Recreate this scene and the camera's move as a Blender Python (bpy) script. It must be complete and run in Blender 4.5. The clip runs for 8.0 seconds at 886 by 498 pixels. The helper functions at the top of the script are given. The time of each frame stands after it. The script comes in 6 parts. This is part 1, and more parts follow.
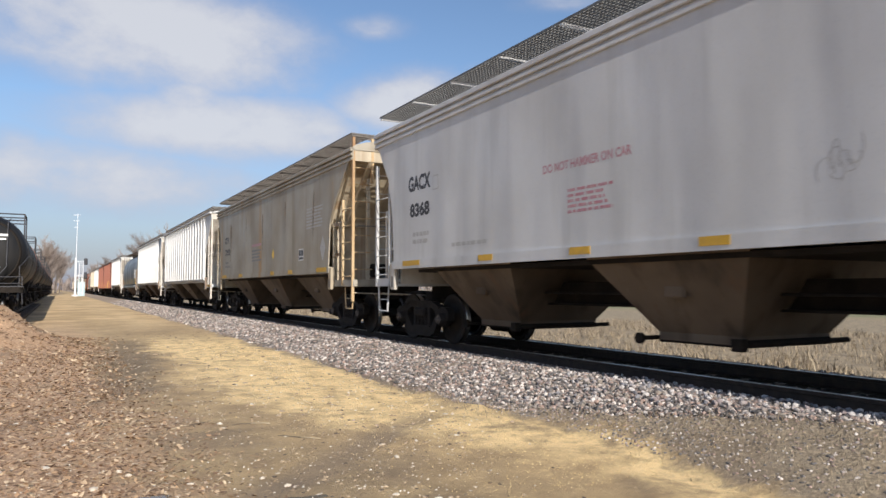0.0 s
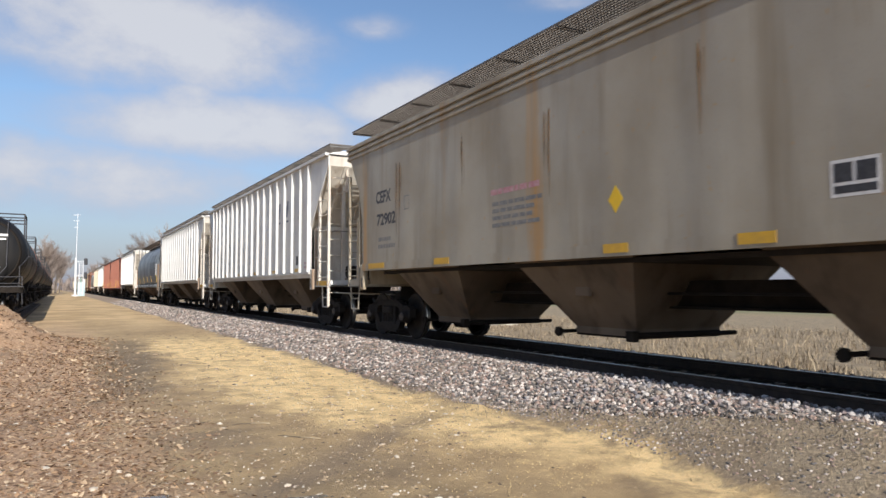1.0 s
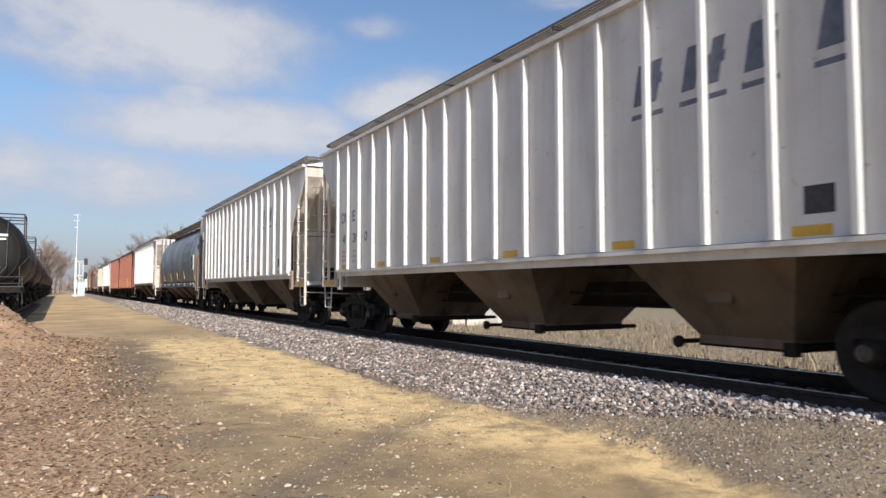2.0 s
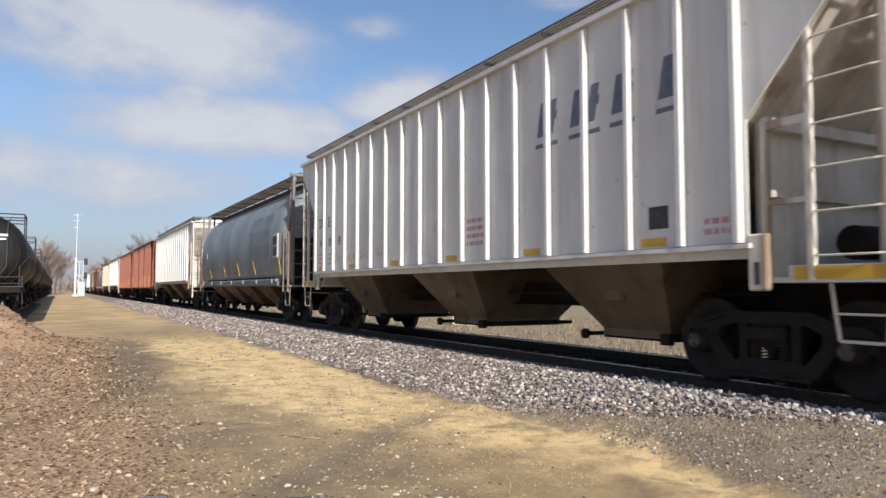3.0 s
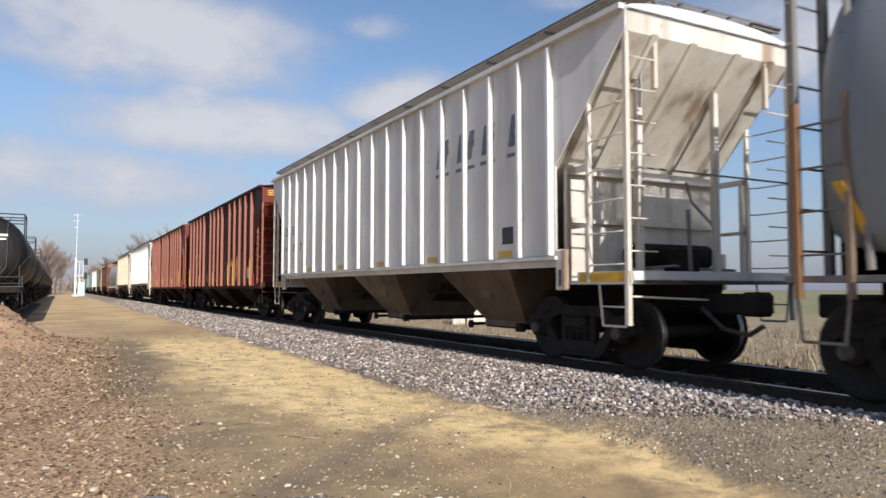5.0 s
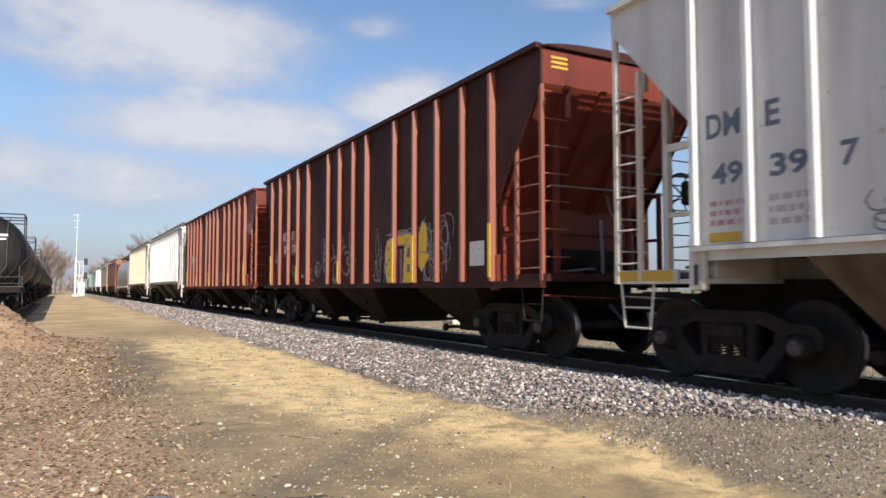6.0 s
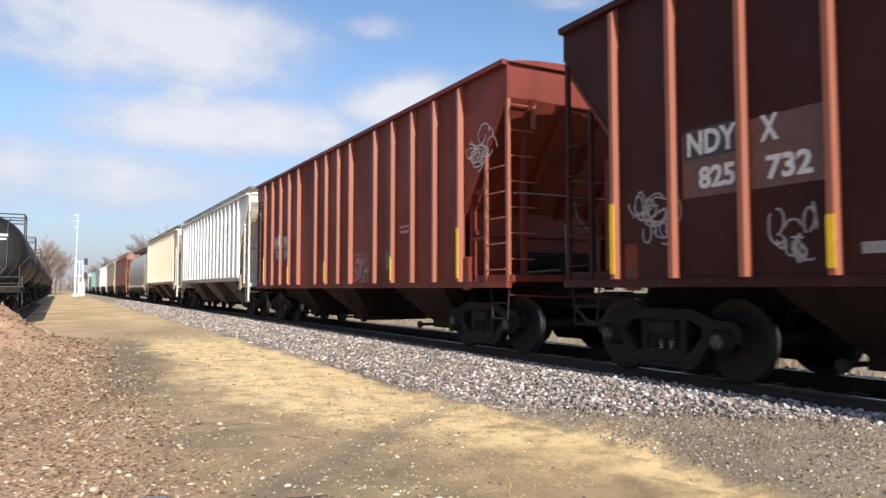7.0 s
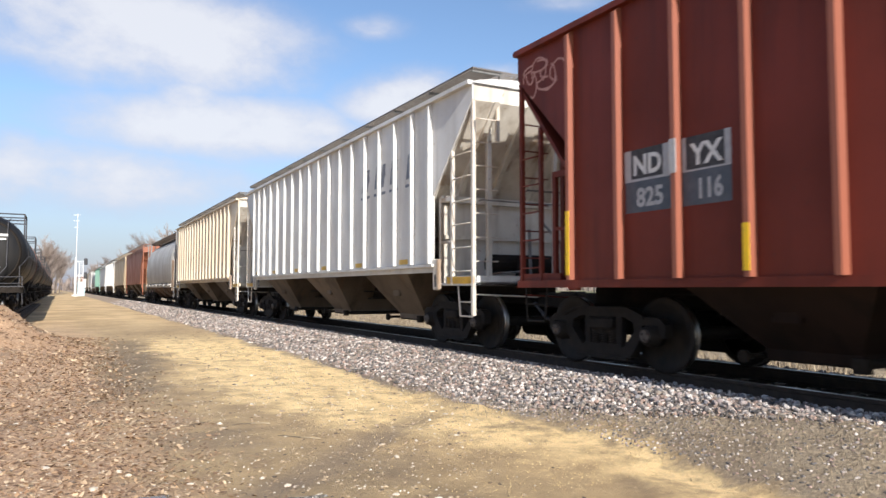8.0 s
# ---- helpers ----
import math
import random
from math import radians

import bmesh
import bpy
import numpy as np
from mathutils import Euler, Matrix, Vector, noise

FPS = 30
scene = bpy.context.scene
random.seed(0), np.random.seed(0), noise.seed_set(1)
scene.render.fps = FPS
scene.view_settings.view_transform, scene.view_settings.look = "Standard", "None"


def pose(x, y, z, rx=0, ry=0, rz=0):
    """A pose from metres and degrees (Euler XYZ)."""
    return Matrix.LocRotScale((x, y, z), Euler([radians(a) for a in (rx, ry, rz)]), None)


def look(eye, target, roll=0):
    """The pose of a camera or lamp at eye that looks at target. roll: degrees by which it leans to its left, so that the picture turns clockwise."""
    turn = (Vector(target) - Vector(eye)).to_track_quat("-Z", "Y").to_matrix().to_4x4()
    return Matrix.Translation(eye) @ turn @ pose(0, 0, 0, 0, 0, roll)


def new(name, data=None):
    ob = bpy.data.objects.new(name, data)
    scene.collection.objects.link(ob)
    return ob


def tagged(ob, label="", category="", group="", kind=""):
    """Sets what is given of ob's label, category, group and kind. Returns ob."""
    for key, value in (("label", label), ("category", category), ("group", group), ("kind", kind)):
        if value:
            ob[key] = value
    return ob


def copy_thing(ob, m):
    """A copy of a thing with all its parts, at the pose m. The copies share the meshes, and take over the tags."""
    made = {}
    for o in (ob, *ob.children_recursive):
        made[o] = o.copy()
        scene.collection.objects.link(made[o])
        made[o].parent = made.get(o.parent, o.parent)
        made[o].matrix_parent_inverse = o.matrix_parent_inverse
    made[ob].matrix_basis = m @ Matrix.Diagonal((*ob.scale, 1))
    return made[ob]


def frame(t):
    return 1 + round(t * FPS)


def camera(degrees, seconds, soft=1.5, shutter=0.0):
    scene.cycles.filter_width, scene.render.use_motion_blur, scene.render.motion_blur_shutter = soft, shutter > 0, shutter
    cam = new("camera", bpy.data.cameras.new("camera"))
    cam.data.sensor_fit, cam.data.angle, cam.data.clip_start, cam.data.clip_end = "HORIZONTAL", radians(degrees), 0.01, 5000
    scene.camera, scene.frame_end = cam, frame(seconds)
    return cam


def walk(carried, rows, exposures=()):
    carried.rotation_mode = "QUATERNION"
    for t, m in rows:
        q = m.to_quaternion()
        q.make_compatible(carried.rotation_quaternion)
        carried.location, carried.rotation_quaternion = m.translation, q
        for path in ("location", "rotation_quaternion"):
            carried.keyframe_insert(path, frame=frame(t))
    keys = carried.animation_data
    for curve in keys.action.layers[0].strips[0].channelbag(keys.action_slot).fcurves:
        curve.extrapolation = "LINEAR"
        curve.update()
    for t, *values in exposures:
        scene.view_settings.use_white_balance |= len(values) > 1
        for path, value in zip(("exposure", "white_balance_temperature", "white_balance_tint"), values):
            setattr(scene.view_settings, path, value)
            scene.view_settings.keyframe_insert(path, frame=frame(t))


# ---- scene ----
cam = camera(64.2, 8.0, soft=1.5, shutter=0.08)
EYE = (0.0, 0.0, 1.04)
TH = radians(28.5)
TGT = (math.sin(TH), math.cos(TH), 1.04 + 0.0566)
walk(cam, [(0, look(EYE, TGT)), (8.0, look(EYE, TGT))], exposures=[(0, 0.35), (3.0, 0.30), (4.7, 0.30), (6.0, 0.42), (6.6, 0.58), (8.0, 0.67)])

# ---------------------------------------------------------------- world and sun
SUN_EL, SUN_AZ = radians(28), radians(185.2)
world = bpy.data.worlds.new("sky")
scene.world = world
world.use_nodes = True
WN, WL = world.node_tree.nodes, world.node_tree.links


def wmath(op, a, b=None, clamp=False):
    n = WN.new("ShaderNodeMath")
    n.operation, n.use_clamp = op, clamp
    for i, v in enumerate((a, b)):
        if v is None:
            continue
        if isinstance(v, (int, float)):
            n.inputs[i].default_value = v
        else:
            WL.new(v, n.inputs[i])
    return n.outputs[0]


def build_sky():
    sky = WN.new("ShaderNodeTexSky")
    sky.sky_type, sky.sun_disc = "NISHITA", False
    sky.sun_elevation, sky.sun_rotation = SUN_EL, SUN_AZ
    sky.air_density, sky.dust_density, sky.ozone_density = 1.0, 1.2, 1.5
    co = WN.new("ShaderNodeTexCoord")
    turn = WN.new("ShaderNodeMapping")
    turn.inputs["Rotation"].default_value = (0, 0, TH)
    WL.new(co.outputs["Generated"], turn.inputs["Vector"])
    warp = WN.new("ShaderNodeTexNoise")
    warp.inputs["Scale"].default_value, warp.inputs["Detail"].default_value, warp.inputs["Roughness"].default_value = 8.0, 8.0, 0.60
    squash = WN.new("ShaderNodeMapping")
    squash.inputs["Scale"].default_value = (1, 1, 1.6)
    WL.new(turn.outputs[0], squash.inputs["Vector"])
    WL.new(squash.outputs[0], warp.inputs["Vector"])
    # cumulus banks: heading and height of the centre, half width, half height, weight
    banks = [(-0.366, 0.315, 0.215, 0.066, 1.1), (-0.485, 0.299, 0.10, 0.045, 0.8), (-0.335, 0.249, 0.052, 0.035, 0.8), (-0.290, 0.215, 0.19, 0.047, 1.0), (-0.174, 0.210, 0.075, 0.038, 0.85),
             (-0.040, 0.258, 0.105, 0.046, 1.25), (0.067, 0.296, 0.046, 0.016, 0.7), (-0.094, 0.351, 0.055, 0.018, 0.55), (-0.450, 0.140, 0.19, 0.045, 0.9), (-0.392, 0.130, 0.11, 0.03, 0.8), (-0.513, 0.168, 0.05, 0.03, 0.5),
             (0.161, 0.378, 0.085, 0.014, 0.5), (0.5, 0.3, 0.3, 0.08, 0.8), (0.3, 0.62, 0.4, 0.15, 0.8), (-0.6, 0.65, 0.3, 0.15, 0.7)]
    total = None
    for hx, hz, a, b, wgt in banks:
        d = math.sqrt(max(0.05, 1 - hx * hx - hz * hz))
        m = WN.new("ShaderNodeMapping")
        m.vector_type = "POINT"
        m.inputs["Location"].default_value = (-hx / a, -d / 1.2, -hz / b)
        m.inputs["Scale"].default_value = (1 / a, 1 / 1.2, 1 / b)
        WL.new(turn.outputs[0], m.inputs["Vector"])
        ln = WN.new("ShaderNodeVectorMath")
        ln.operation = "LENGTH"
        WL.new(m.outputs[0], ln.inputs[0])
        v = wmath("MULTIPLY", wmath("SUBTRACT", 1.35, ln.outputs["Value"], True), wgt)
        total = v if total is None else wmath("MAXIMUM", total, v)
    n = wmath("MULTIPLY", wmath("SUBTRACT", warp.outputs[0], 0.5), 1.9)
    cover = wmath("ADD", total, wmath("MULTIPLY", n, wmath("ADD", wmath("MULTIPLY", total, 0.8), 0.30)))
    ramp = WN.new("ShaderNodeMapRange")
    ramp.interpolation_type = "SMOOTHSTEP"
    ramp.inputs[1].default_value, ramp.inputs[2].default_value = 0.02, 1.0
    WL.new(cover, ramp.inputs[0])
    sep = WN.new("ShaderNodeSeparateXYZ")
    WL.new(co.outputs["Generated"], sep.inputs[0])
    haze = WN.new("ShaderNodeMapRange")
    haze.inputs[1].default_value, haze.inputs[2].default_value = 0.24, 0.0
    haze.inputs[3].default_value, haze.inputs[4].default_value = 0.0, 0.72
    WL.new(sep.outputs["Z"], haze.inputs[0])
    tint = WN.new("ShaderNodeMix")
    tint.data_type = "RGBA"
    tint.inputs["A"].default_value, tint.inputs["B"].default_value = (3.4, 3.7, 5.0, 1), (6.0, 6.1, 6.5, 1)
    shade = WN.new("ShaderNodeMapRange")
    shade.inputs[1].default_value, shade.inputs[2].default_value = 0.2, 1.1
    shade.inputs[3].default_value, shade.inputs[4].default_value = 0.15, 1.0
    WL.new(cover, shade.inputs[0])
    WL.new(shade.outputs[0], tint.inputs["Factor"])
    blue = WN.new("ShaderNodeMix")
    blue.data_type, blue.blend_type = "RGBA", "MULTIPLY"
    blue.inputs["Factor"].default_value = 1.0
    blue.inputs["B"].default_value = SKY_TINT
    WL.new(sky.outputs[0], blue.inputs["A"])
    pale = WN.new("ShaderNodeMix")
    pale.data_type = "RGBA"
    pale.inputs["B"].default_value = (2.75, 2.85, 4.1, 1)
    WL.new(haze.outputs[0], pale.inputs["Factor"])
    WL.new(blue.outputs["Result"], pale.inputs["A"])
    mix = WN.new("ShaderNodeMix")
    mix.data_type = "RGBA"
    WL.new(wmath("MULTIPLY", ramp.outputs[0], 0.9), mix.inputs["Factor"])
    WL.new(pale.outputs["Result"], mix.inputs["A"])
    WL.new(tint.outputs["Result"], mix.inputs["B"])
    bg = WN["Background"]
    bg.inputs["Strength"].default_value = 0.09
    WL.new(mix.outputs["Result"], bg.inputs["Color"])


SKY_TINT = (1.03, 1.12, 1.24, 1)
build_sky()
sun = new("sun", bpy.data.lights.new("sun", "SUN"))
sun.data.energy, sun.data.angle, sun.data.color = 5.0, radians(0.5), (1.0, 0.945, 0.875)
sun.matrix_basis = look((math.sin(SUN_AZ) * math.cos(SUN_EL), math.cos(SUN_AZ) * math.cos(SUN_EL), math.sin(SUN_EL)), (0, 0, 0))


# ---------------------------------------------------------------- materials
def nodes_of(name, rough=0.6, metal=0.0):
    m = bpy.data.materials.new(name)
    m.use_nodes = True
    b = m.node_tree.nodes["Principled BSDF"]
    b.inputs["Roughness"].default_value, b.inputs["Metallic"].default_value = rough, metal
    return m, m.node_tree.nodes, m.node_tree.links, b


def noise_of(N, L, scale, detail=5.0, stretch=(1, 1, 1), coord="Object", rough=0.55):
    c = N.new("ShaderNodeTexCoord")
    mp = N.new("ShaderNodeMapping")
    mp.inputs["Scale"].default_value = stretch
    L.new(c.outputs[coord], mp.inputs[0])
    n = N.new("ShaderNodeTexNoise")
    n.inputs["Scale"].default_value, n.inputs["Detail"].default_value, n.inputs["Roughness"].default_value = scale, detail, rough
    L.new(mp.outputs[0], n.inputs["Vector"])
    return n.outputs[0]


def ramp_of(N, L, src, lo, hi, a=0.0, b=1.0):
    r = N.new("ShaderNodeMapRange")
    r.inputs[1].default_value, r.inputs[2].default_value, r.inputs[3].default_value, r.inputs[4].default_value = lo, hi, a, b
    L.new(src, r.inputs[0])
    return r.outputs[0]


def mixed(N, L, fac, a, b):
    x = N.new("ShaderNodeMix")
    x.data_type = "RGBA"
    L.new(fac, x.inputs["Factor"])
    for k, v in (("A", a), ("B", b)):
        if isinstance(v, tuple):
            x.inputs[k].default_value = (*v[:3], 1)
        else:
            L.new(v, x.inputs[k])
    return x.outputs["Result"]


def relief(N, L, b, src, strength, dist):
    bp = N.new("ShaderNodeBump")
    bp.inputs["Strength"].default_value, bp.inputs["Distance"].default_value = strength, dist
    L.new(src, bp.inputs["Height"])
    L.new(bp.outputs[0], b.inputs["Normal"])


def paint(name, base, grime, amount=0.5, rough=0.5, wave=0.0, rust=None, rust_at=0.68, seed=0.0, gloss=0.35):
    """Weathered car paint: broad patches, streaks that run down, fine speckle."""
    m, N, L, b = nodes_of(name, rough)
    b.inputs["Specular IOR Level"].default_value = gloss
    patch = noise_of(N, L, 0.55 + seed, 4, (1, 1, 1))
    streak = noise_of(N, L, 2.6 + seed, 4, (1, 1, 0.09))
    fine = noise_of(N, L, 38, 3)
    c = mixed(N, L, ramp_of(N, L, patch, 0.35, 0.72, 0, amount * 0.8), base, grime)
    c = mixed(N, L, ramp_of(N, L, streak, 0.50, 0.74, 0, amount), c, grime)
    if rust:
        r2 = noise_of(N, L, 1.15 + seed, 5, (1, 1, 0.055))
        c = mixed(N, L, ramp_of(N, L, r2, rust_at, rust_at + 0.08, 0, 0.75), c, rust)
        c = mixed(N, L, ramp_of(N, L, noise_of(N, L, 9, 6), 0.66, 0.72, 0, 0.6), c, rust)
    c = mixed(N, L, ramp_of(N, L, fine, 0.55, 0.75, 0, 0.22), c, tuple(0.6 * v for v in base))
    L.new(c, b.inputs["Base Color"])
    L.new(ramp_of(N, L, patch, 0.3, 0.7, rough - 0.08, rough + 0.15), b.inputs["Roughness"])
    w = noise_of(N, L, 0.9, 1.5, (0.05, 1, 0.25))
    relief(N, L, b, w, 0.6, 0.10 * max(wave, 0.15))
    return m


def plain(name, c1, c2, scale=6.0, rough=0.7, metal=0.0, bump=0.2, dist=0.01, gloss=0.4):
    m, N, L, b = nodes_of(name, rough, metal)
    b.inputs["Specular IOR Level"].default_value = gloss
    n = noise_of(N, L, scale, 6)
    n2 = noise_of(N, L, scale * 7, 4)
    c = mixed(N, L, ramp_of(N, L, n, 0.35, 0.68), c1, c2)
    c = mixed(N, L, ramp_of(N, L, n2, 0.5, 0.75, 0, 0.35), c, tuple(0.55 * v for v in c1))
    L.new(c, b.inputs["Base Color"])
    relief(N, L, b, n2, bump, dist)
    return m


def varied(name, cols, rough=0.85, island=True):
    """One colour for each loose piece."""
    m, N, L, b = nodes_of(name, rough)
    if island:
        src = N.new("ShaderNodeNewGeometry").outputs["Random Per Island"]
    else:
        src = N.new("ShaderNodeObjectInfo").outputs["Random"]
    r = N.new("ShaderNodeValToRGB")
    r.color_ramp.interpolation = "CONSTANT" if len(cols) > 4 else "LINEAR"
    while len(r.color_ramp.elements) < len(cols):
        r.color_ramp.elements.new(0.5)
    for i, c in enumerate(cols):
        r.color_ramp.elements[i].position = i / len(cols)
        r.color_ramp.elements[i].color = (*c, 1)
    L.new(src, r.inputs[0])
    n = noise_of(N, L, 60, 3)
    L.new(mixed(N, L, ramp_of(N, L, n, 0.4, 0.7, 0, 0.35), r.outputs[0], (0.16, 0.13, 0.1)), b.inputs["Base Color"])
    relief(N, L, b, n, 0.3, 0.005)
    return m


M = {}
M["white"] = paint("paint_white", (0.56, 0.56, 0.56), (0.40, 0.395, 0.38), 0.6, 0.5, 0.8, None)
M["cream"] = paint("paint_cream", (0.355, 0.325, 0.268), (0.21, 0.17, 0.115), 0.75, 0.55, 0.8, (0.42, 0.23, 0.075), 0.60)
M["ribwhite"] = paint("paint_rib_white", (0.64, 0.64, 0.63), (0.36, 0.34, 0.31), 0.55, 0.45, 0.3, (0.30, 0.2, 0.12), 0.76, 0.2)
M["ribcream"] = paint("paint_rib_cream", (0.60, 0.53, 0.42), (0.43, 0.30, 0.18), 0.7, 0.5, 0.3, (0.36, 0.18, 0.06), 0.6)
M["palegrey"] = paint("paint_pale_grey", (0.46, 0.44, 0.41), (0.30, 0.26, 0.22), 0.7)
M["grey"] = paint("paint_grey", (0.22, 0.245, 0.265), (0.16, 0.165, 0.165), 0.8, 0.45, 0.6, (0.13, 0.085, 0.06), 0.62)
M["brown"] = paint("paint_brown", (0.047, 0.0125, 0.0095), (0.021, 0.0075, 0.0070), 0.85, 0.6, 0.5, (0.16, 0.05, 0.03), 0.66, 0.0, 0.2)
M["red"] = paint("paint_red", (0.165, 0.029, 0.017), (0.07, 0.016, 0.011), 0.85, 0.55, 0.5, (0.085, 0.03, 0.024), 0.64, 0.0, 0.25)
# Paler than the red sides: the sun on the ribs is put into the colour.
M["ribsunlit"] = paint("paint_rib_red", (0.27, 0.092, 0.057), (0.17, 0.055, 0.036), 0.5, 0.42, 0.3)
M["green"] = paint("paint_green", (0.12, 0.28, 0.22), (0.2, 0.22, 0.18), 0.6)
M["orange"] = paint("paint_orange", (0.30, 0.105, 0.055), (0.18, 0.075, 0.05), 0.7)
M["tan"] = paint("paint_tan", (0.5, 0.4, 0.27), (0.33, 0.24, 0.16), 0.7)
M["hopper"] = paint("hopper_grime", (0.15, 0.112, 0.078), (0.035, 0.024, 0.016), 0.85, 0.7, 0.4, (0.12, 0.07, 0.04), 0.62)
# Grime darkened to near black, with the shade below the red wagons mixed in.
M["hopperdark"] = paint("hopper_red_grime", (0.028, 0.016, 0.012), (0.010, 0.008, 0.007), 0.9, 0.8, 0.4, gloss=0.12)
M["hopperrust"] = paint("hopper_rust_grime", (0.15, 0.088, 0.052), (0.035, 0.022, 0.016), 0.85, 0.7, 0.4, (0.2, 0.09, 0.035), 0.6)
# Iron and wheels lowered to near black to imitate the shade under the wagons.
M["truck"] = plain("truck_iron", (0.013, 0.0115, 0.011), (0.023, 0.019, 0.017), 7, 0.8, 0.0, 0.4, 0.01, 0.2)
M["bearing"] = plain("worn_bearing_cap", (0.11, 0.10, 0.10), (0.06, 0.05, 0.045), 12, 0.5, 0.4)
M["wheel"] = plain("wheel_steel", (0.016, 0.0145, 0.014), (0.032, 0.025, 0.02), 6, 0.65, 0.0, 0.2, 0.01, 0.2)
M["tread"] = plain("bright_tread", (0.45, 0.44, 0.42), (0.35, 0.33, 0.3), 9, 0.3, 0.9)
# Dirt colour that also holds the deep shade of the underframe.
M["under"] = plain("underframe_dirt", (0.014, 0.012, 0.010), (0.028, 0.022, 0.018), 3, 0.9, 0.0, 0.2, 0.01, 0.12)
M["grate"] = plain("galvanised_grate", (0.17, 0.17, 0.165), (0.11, 0.105, 0.10), 9, 0.6, 0.3)
M["rustcage"] = paint("rusty_cage_grey", (0.21, 0.16, 0.12), (0.12, 0.07, 0.042), 0.8, 0.65, 0.1, (0.22, 0.10, 0.04), 0.55)
M["dullgrate"] = plain("dull_grate", (0.17, 0.155, 0.14), (0.12, 0.10, 0.085), 9, 0.6, 0.3)
M["cage"] = paint("grimy_cage_grey", (0.20, 0.20, 0.20), (0.10, 0.075, 0.055), 0.8, 0.6, 0.1, (0.16, 0.08, 0.04), 0.58)
M["rustgrate"] = plain("rusty_grate", (0.10, 0.072, 0.055), (0.065, 0.052, 0.045), 9, 0.7, 0.3)
M["yellow"] = plain("safety_yellow", (0.62, 0.36, 0.03), (0.50, 0.30, 0.05), 8, 0.45)
M["brightyellow"] = plain("reflective_yellow", (0.80, 0.50, 0.01), (0.70, 0.46, 0.02), 12, 0.4)
M["black"] = plain("black_stencil", (0.03, 0.03, 0.035), (0.06, 0.06, 0.065), 14, 0.6)
M["navy"] = plain("faded_navy", (0.10, 0.12, 0.17), (0.16, 0.18, 0.22), 10, 0.6)
M["redink"] = plain("red_stencil", (0.42, 0.17, 0.20), (0.48, 0.32, 0.33), 16, 0.6)
M["greyink"] = plain("faded_grey_stencil", (0.36, 0.35, 0.34), (0.46, 0.45, 0.43), 16, 0.6)
M["ink_dark"] = plain("worn_dark_stencil", (0.15, 0.15, 0.15), (0.24, 0.23, 0.22), 16, 0.6)
M["whiteink"] = plain("white_stencil", (0.72, 0.71, 0.69), (0.55, 0.54, 0.53), 12, 0.55)
M["panelgrey"] = plain("grey_panel", (0.42, 0.42, 0.43), (0.34, 0.34, 0.35), 9, 0.5)
M["paneldark"] = plain("slate_panel", (0.06, 0.075, 0.095), (0.09, 0.10, 0.12), 9, 0.5)
M["spray"] = plain("pale_spray_paint", (0.24, 0.22, 0.23), (0.36, 0.34, 0.35), 20, 0.6)
M["purple"] = plain("purple_spray_paint", (0.20, 0.10, 0.16), (0.26, 0.14, 0.2), 12, 0.6)
# Rusty brown lowered so that the train's shadow on the rails is in the colour.
M["rail"] = plain("rail_brown_steel", (0.036, 0.025, 0.019), (0.065, 0.042, 0.03), 9, 0.75, 0.1)
M["railhead"] = plain("polished_railhead", (0.40, 0.39, 0.38), (0.30, 0.28, 0.26), 10, 0.3, 0.9)
M["tie"] = plain("creosote_wood", (0.06, 0.048, 0.038), (0.10, 0.08, 0.065), 5, 0.9)
M["tank"] = paint("tank_black", (0.010, 0.0105, 0.012), (0.03, 0.028, 0.026), 0.6, 0.5, 0.3, gloss=0.2)
M["tankband"] = plain("rusty_tank_red", (0.22, 0.09, 0.06), (0.12, 0.07, 0.05), 4, 0.6)
M["mast"] = plain("white_mast_paint", (0.78, 0.79, 0.80), (0.66, 0.67, 0.68), 4, 0.45)
M["case"] = plain("pale_blue_case_paint", (0.45, 0.58, 0.62), (0.38, 0.5, 0.55), 4, 0.5)
M["bark"] = plain("bare_bark", (0.10, 0.085, 0.07), (0.15, 0.12, 0.10), 4, 0.9)
# Paler than the bark: distance haze is blended into the twig colour.
M["twig"] = plain("bare_twigs", (0.20, 0.165, 0.145), (0.27, 0.22, 0.19), 4, 0.9)
M["straw"] = varied("straw_blades", [(0.30, 0.235, 0.15), (0.20, 0.15, 0.095), (0.40, 0.325, 0.22), (0.13, 0.10, 0.07)])
M["stone"] = varied("ballast_stones", [(0.26, 0.222, 0.20), (0.085, 0.080, 0.080), (0.37, 0.325, 0.295), (0.21, 0.155, 0.13), (0.58, 0.52, 0.475), (0.135, 0.126, 0.124), (0.33, 0.235, 0.195), (0.06, 0.057, 0.057), (0.24, 0.205, 0.17)])
M["stone_piece"] = varied("ballast_stone_pieces", [(0.34, 0.30, 0.29), (0.17, 0.165, 0.18), (0.42, 0.39, 0.38), (0.27, 0.22, 0.215), (0.5, 0.47, 0.45), (0.22, 0.215, 0.23)], island=False)
M["pebble"] = varied("pale_pebbles", [(0.58, 0.51, 0.42), (0.45, 0.37, 0.28), (0.66, 0.61, 0.53), (0.36, 0.27, 0.19)])
M["chip"] = varied("litter_chips", [(0.50, 0.325, 0.18), (0.28, 0.158, 0.082), (0.70, 0.53, 0.345), (0.16, 0.09, 0.05)])
M["grain"] = varied("spilled_grain", [(0.70, 0.52, 0.24), (0.60, 0.42, 0.17), (0.78, 0.62, 0.34), (0.5, 0.36, 0.17)])
M["ribend"] = paint("grimy_end_white", (0.64, 0.61, 0.55), (0.24, 0.19, 0.14), 0.7, 0.55, 0.3, (0.20, 0.11, 0.05), 0.60, 0.4)
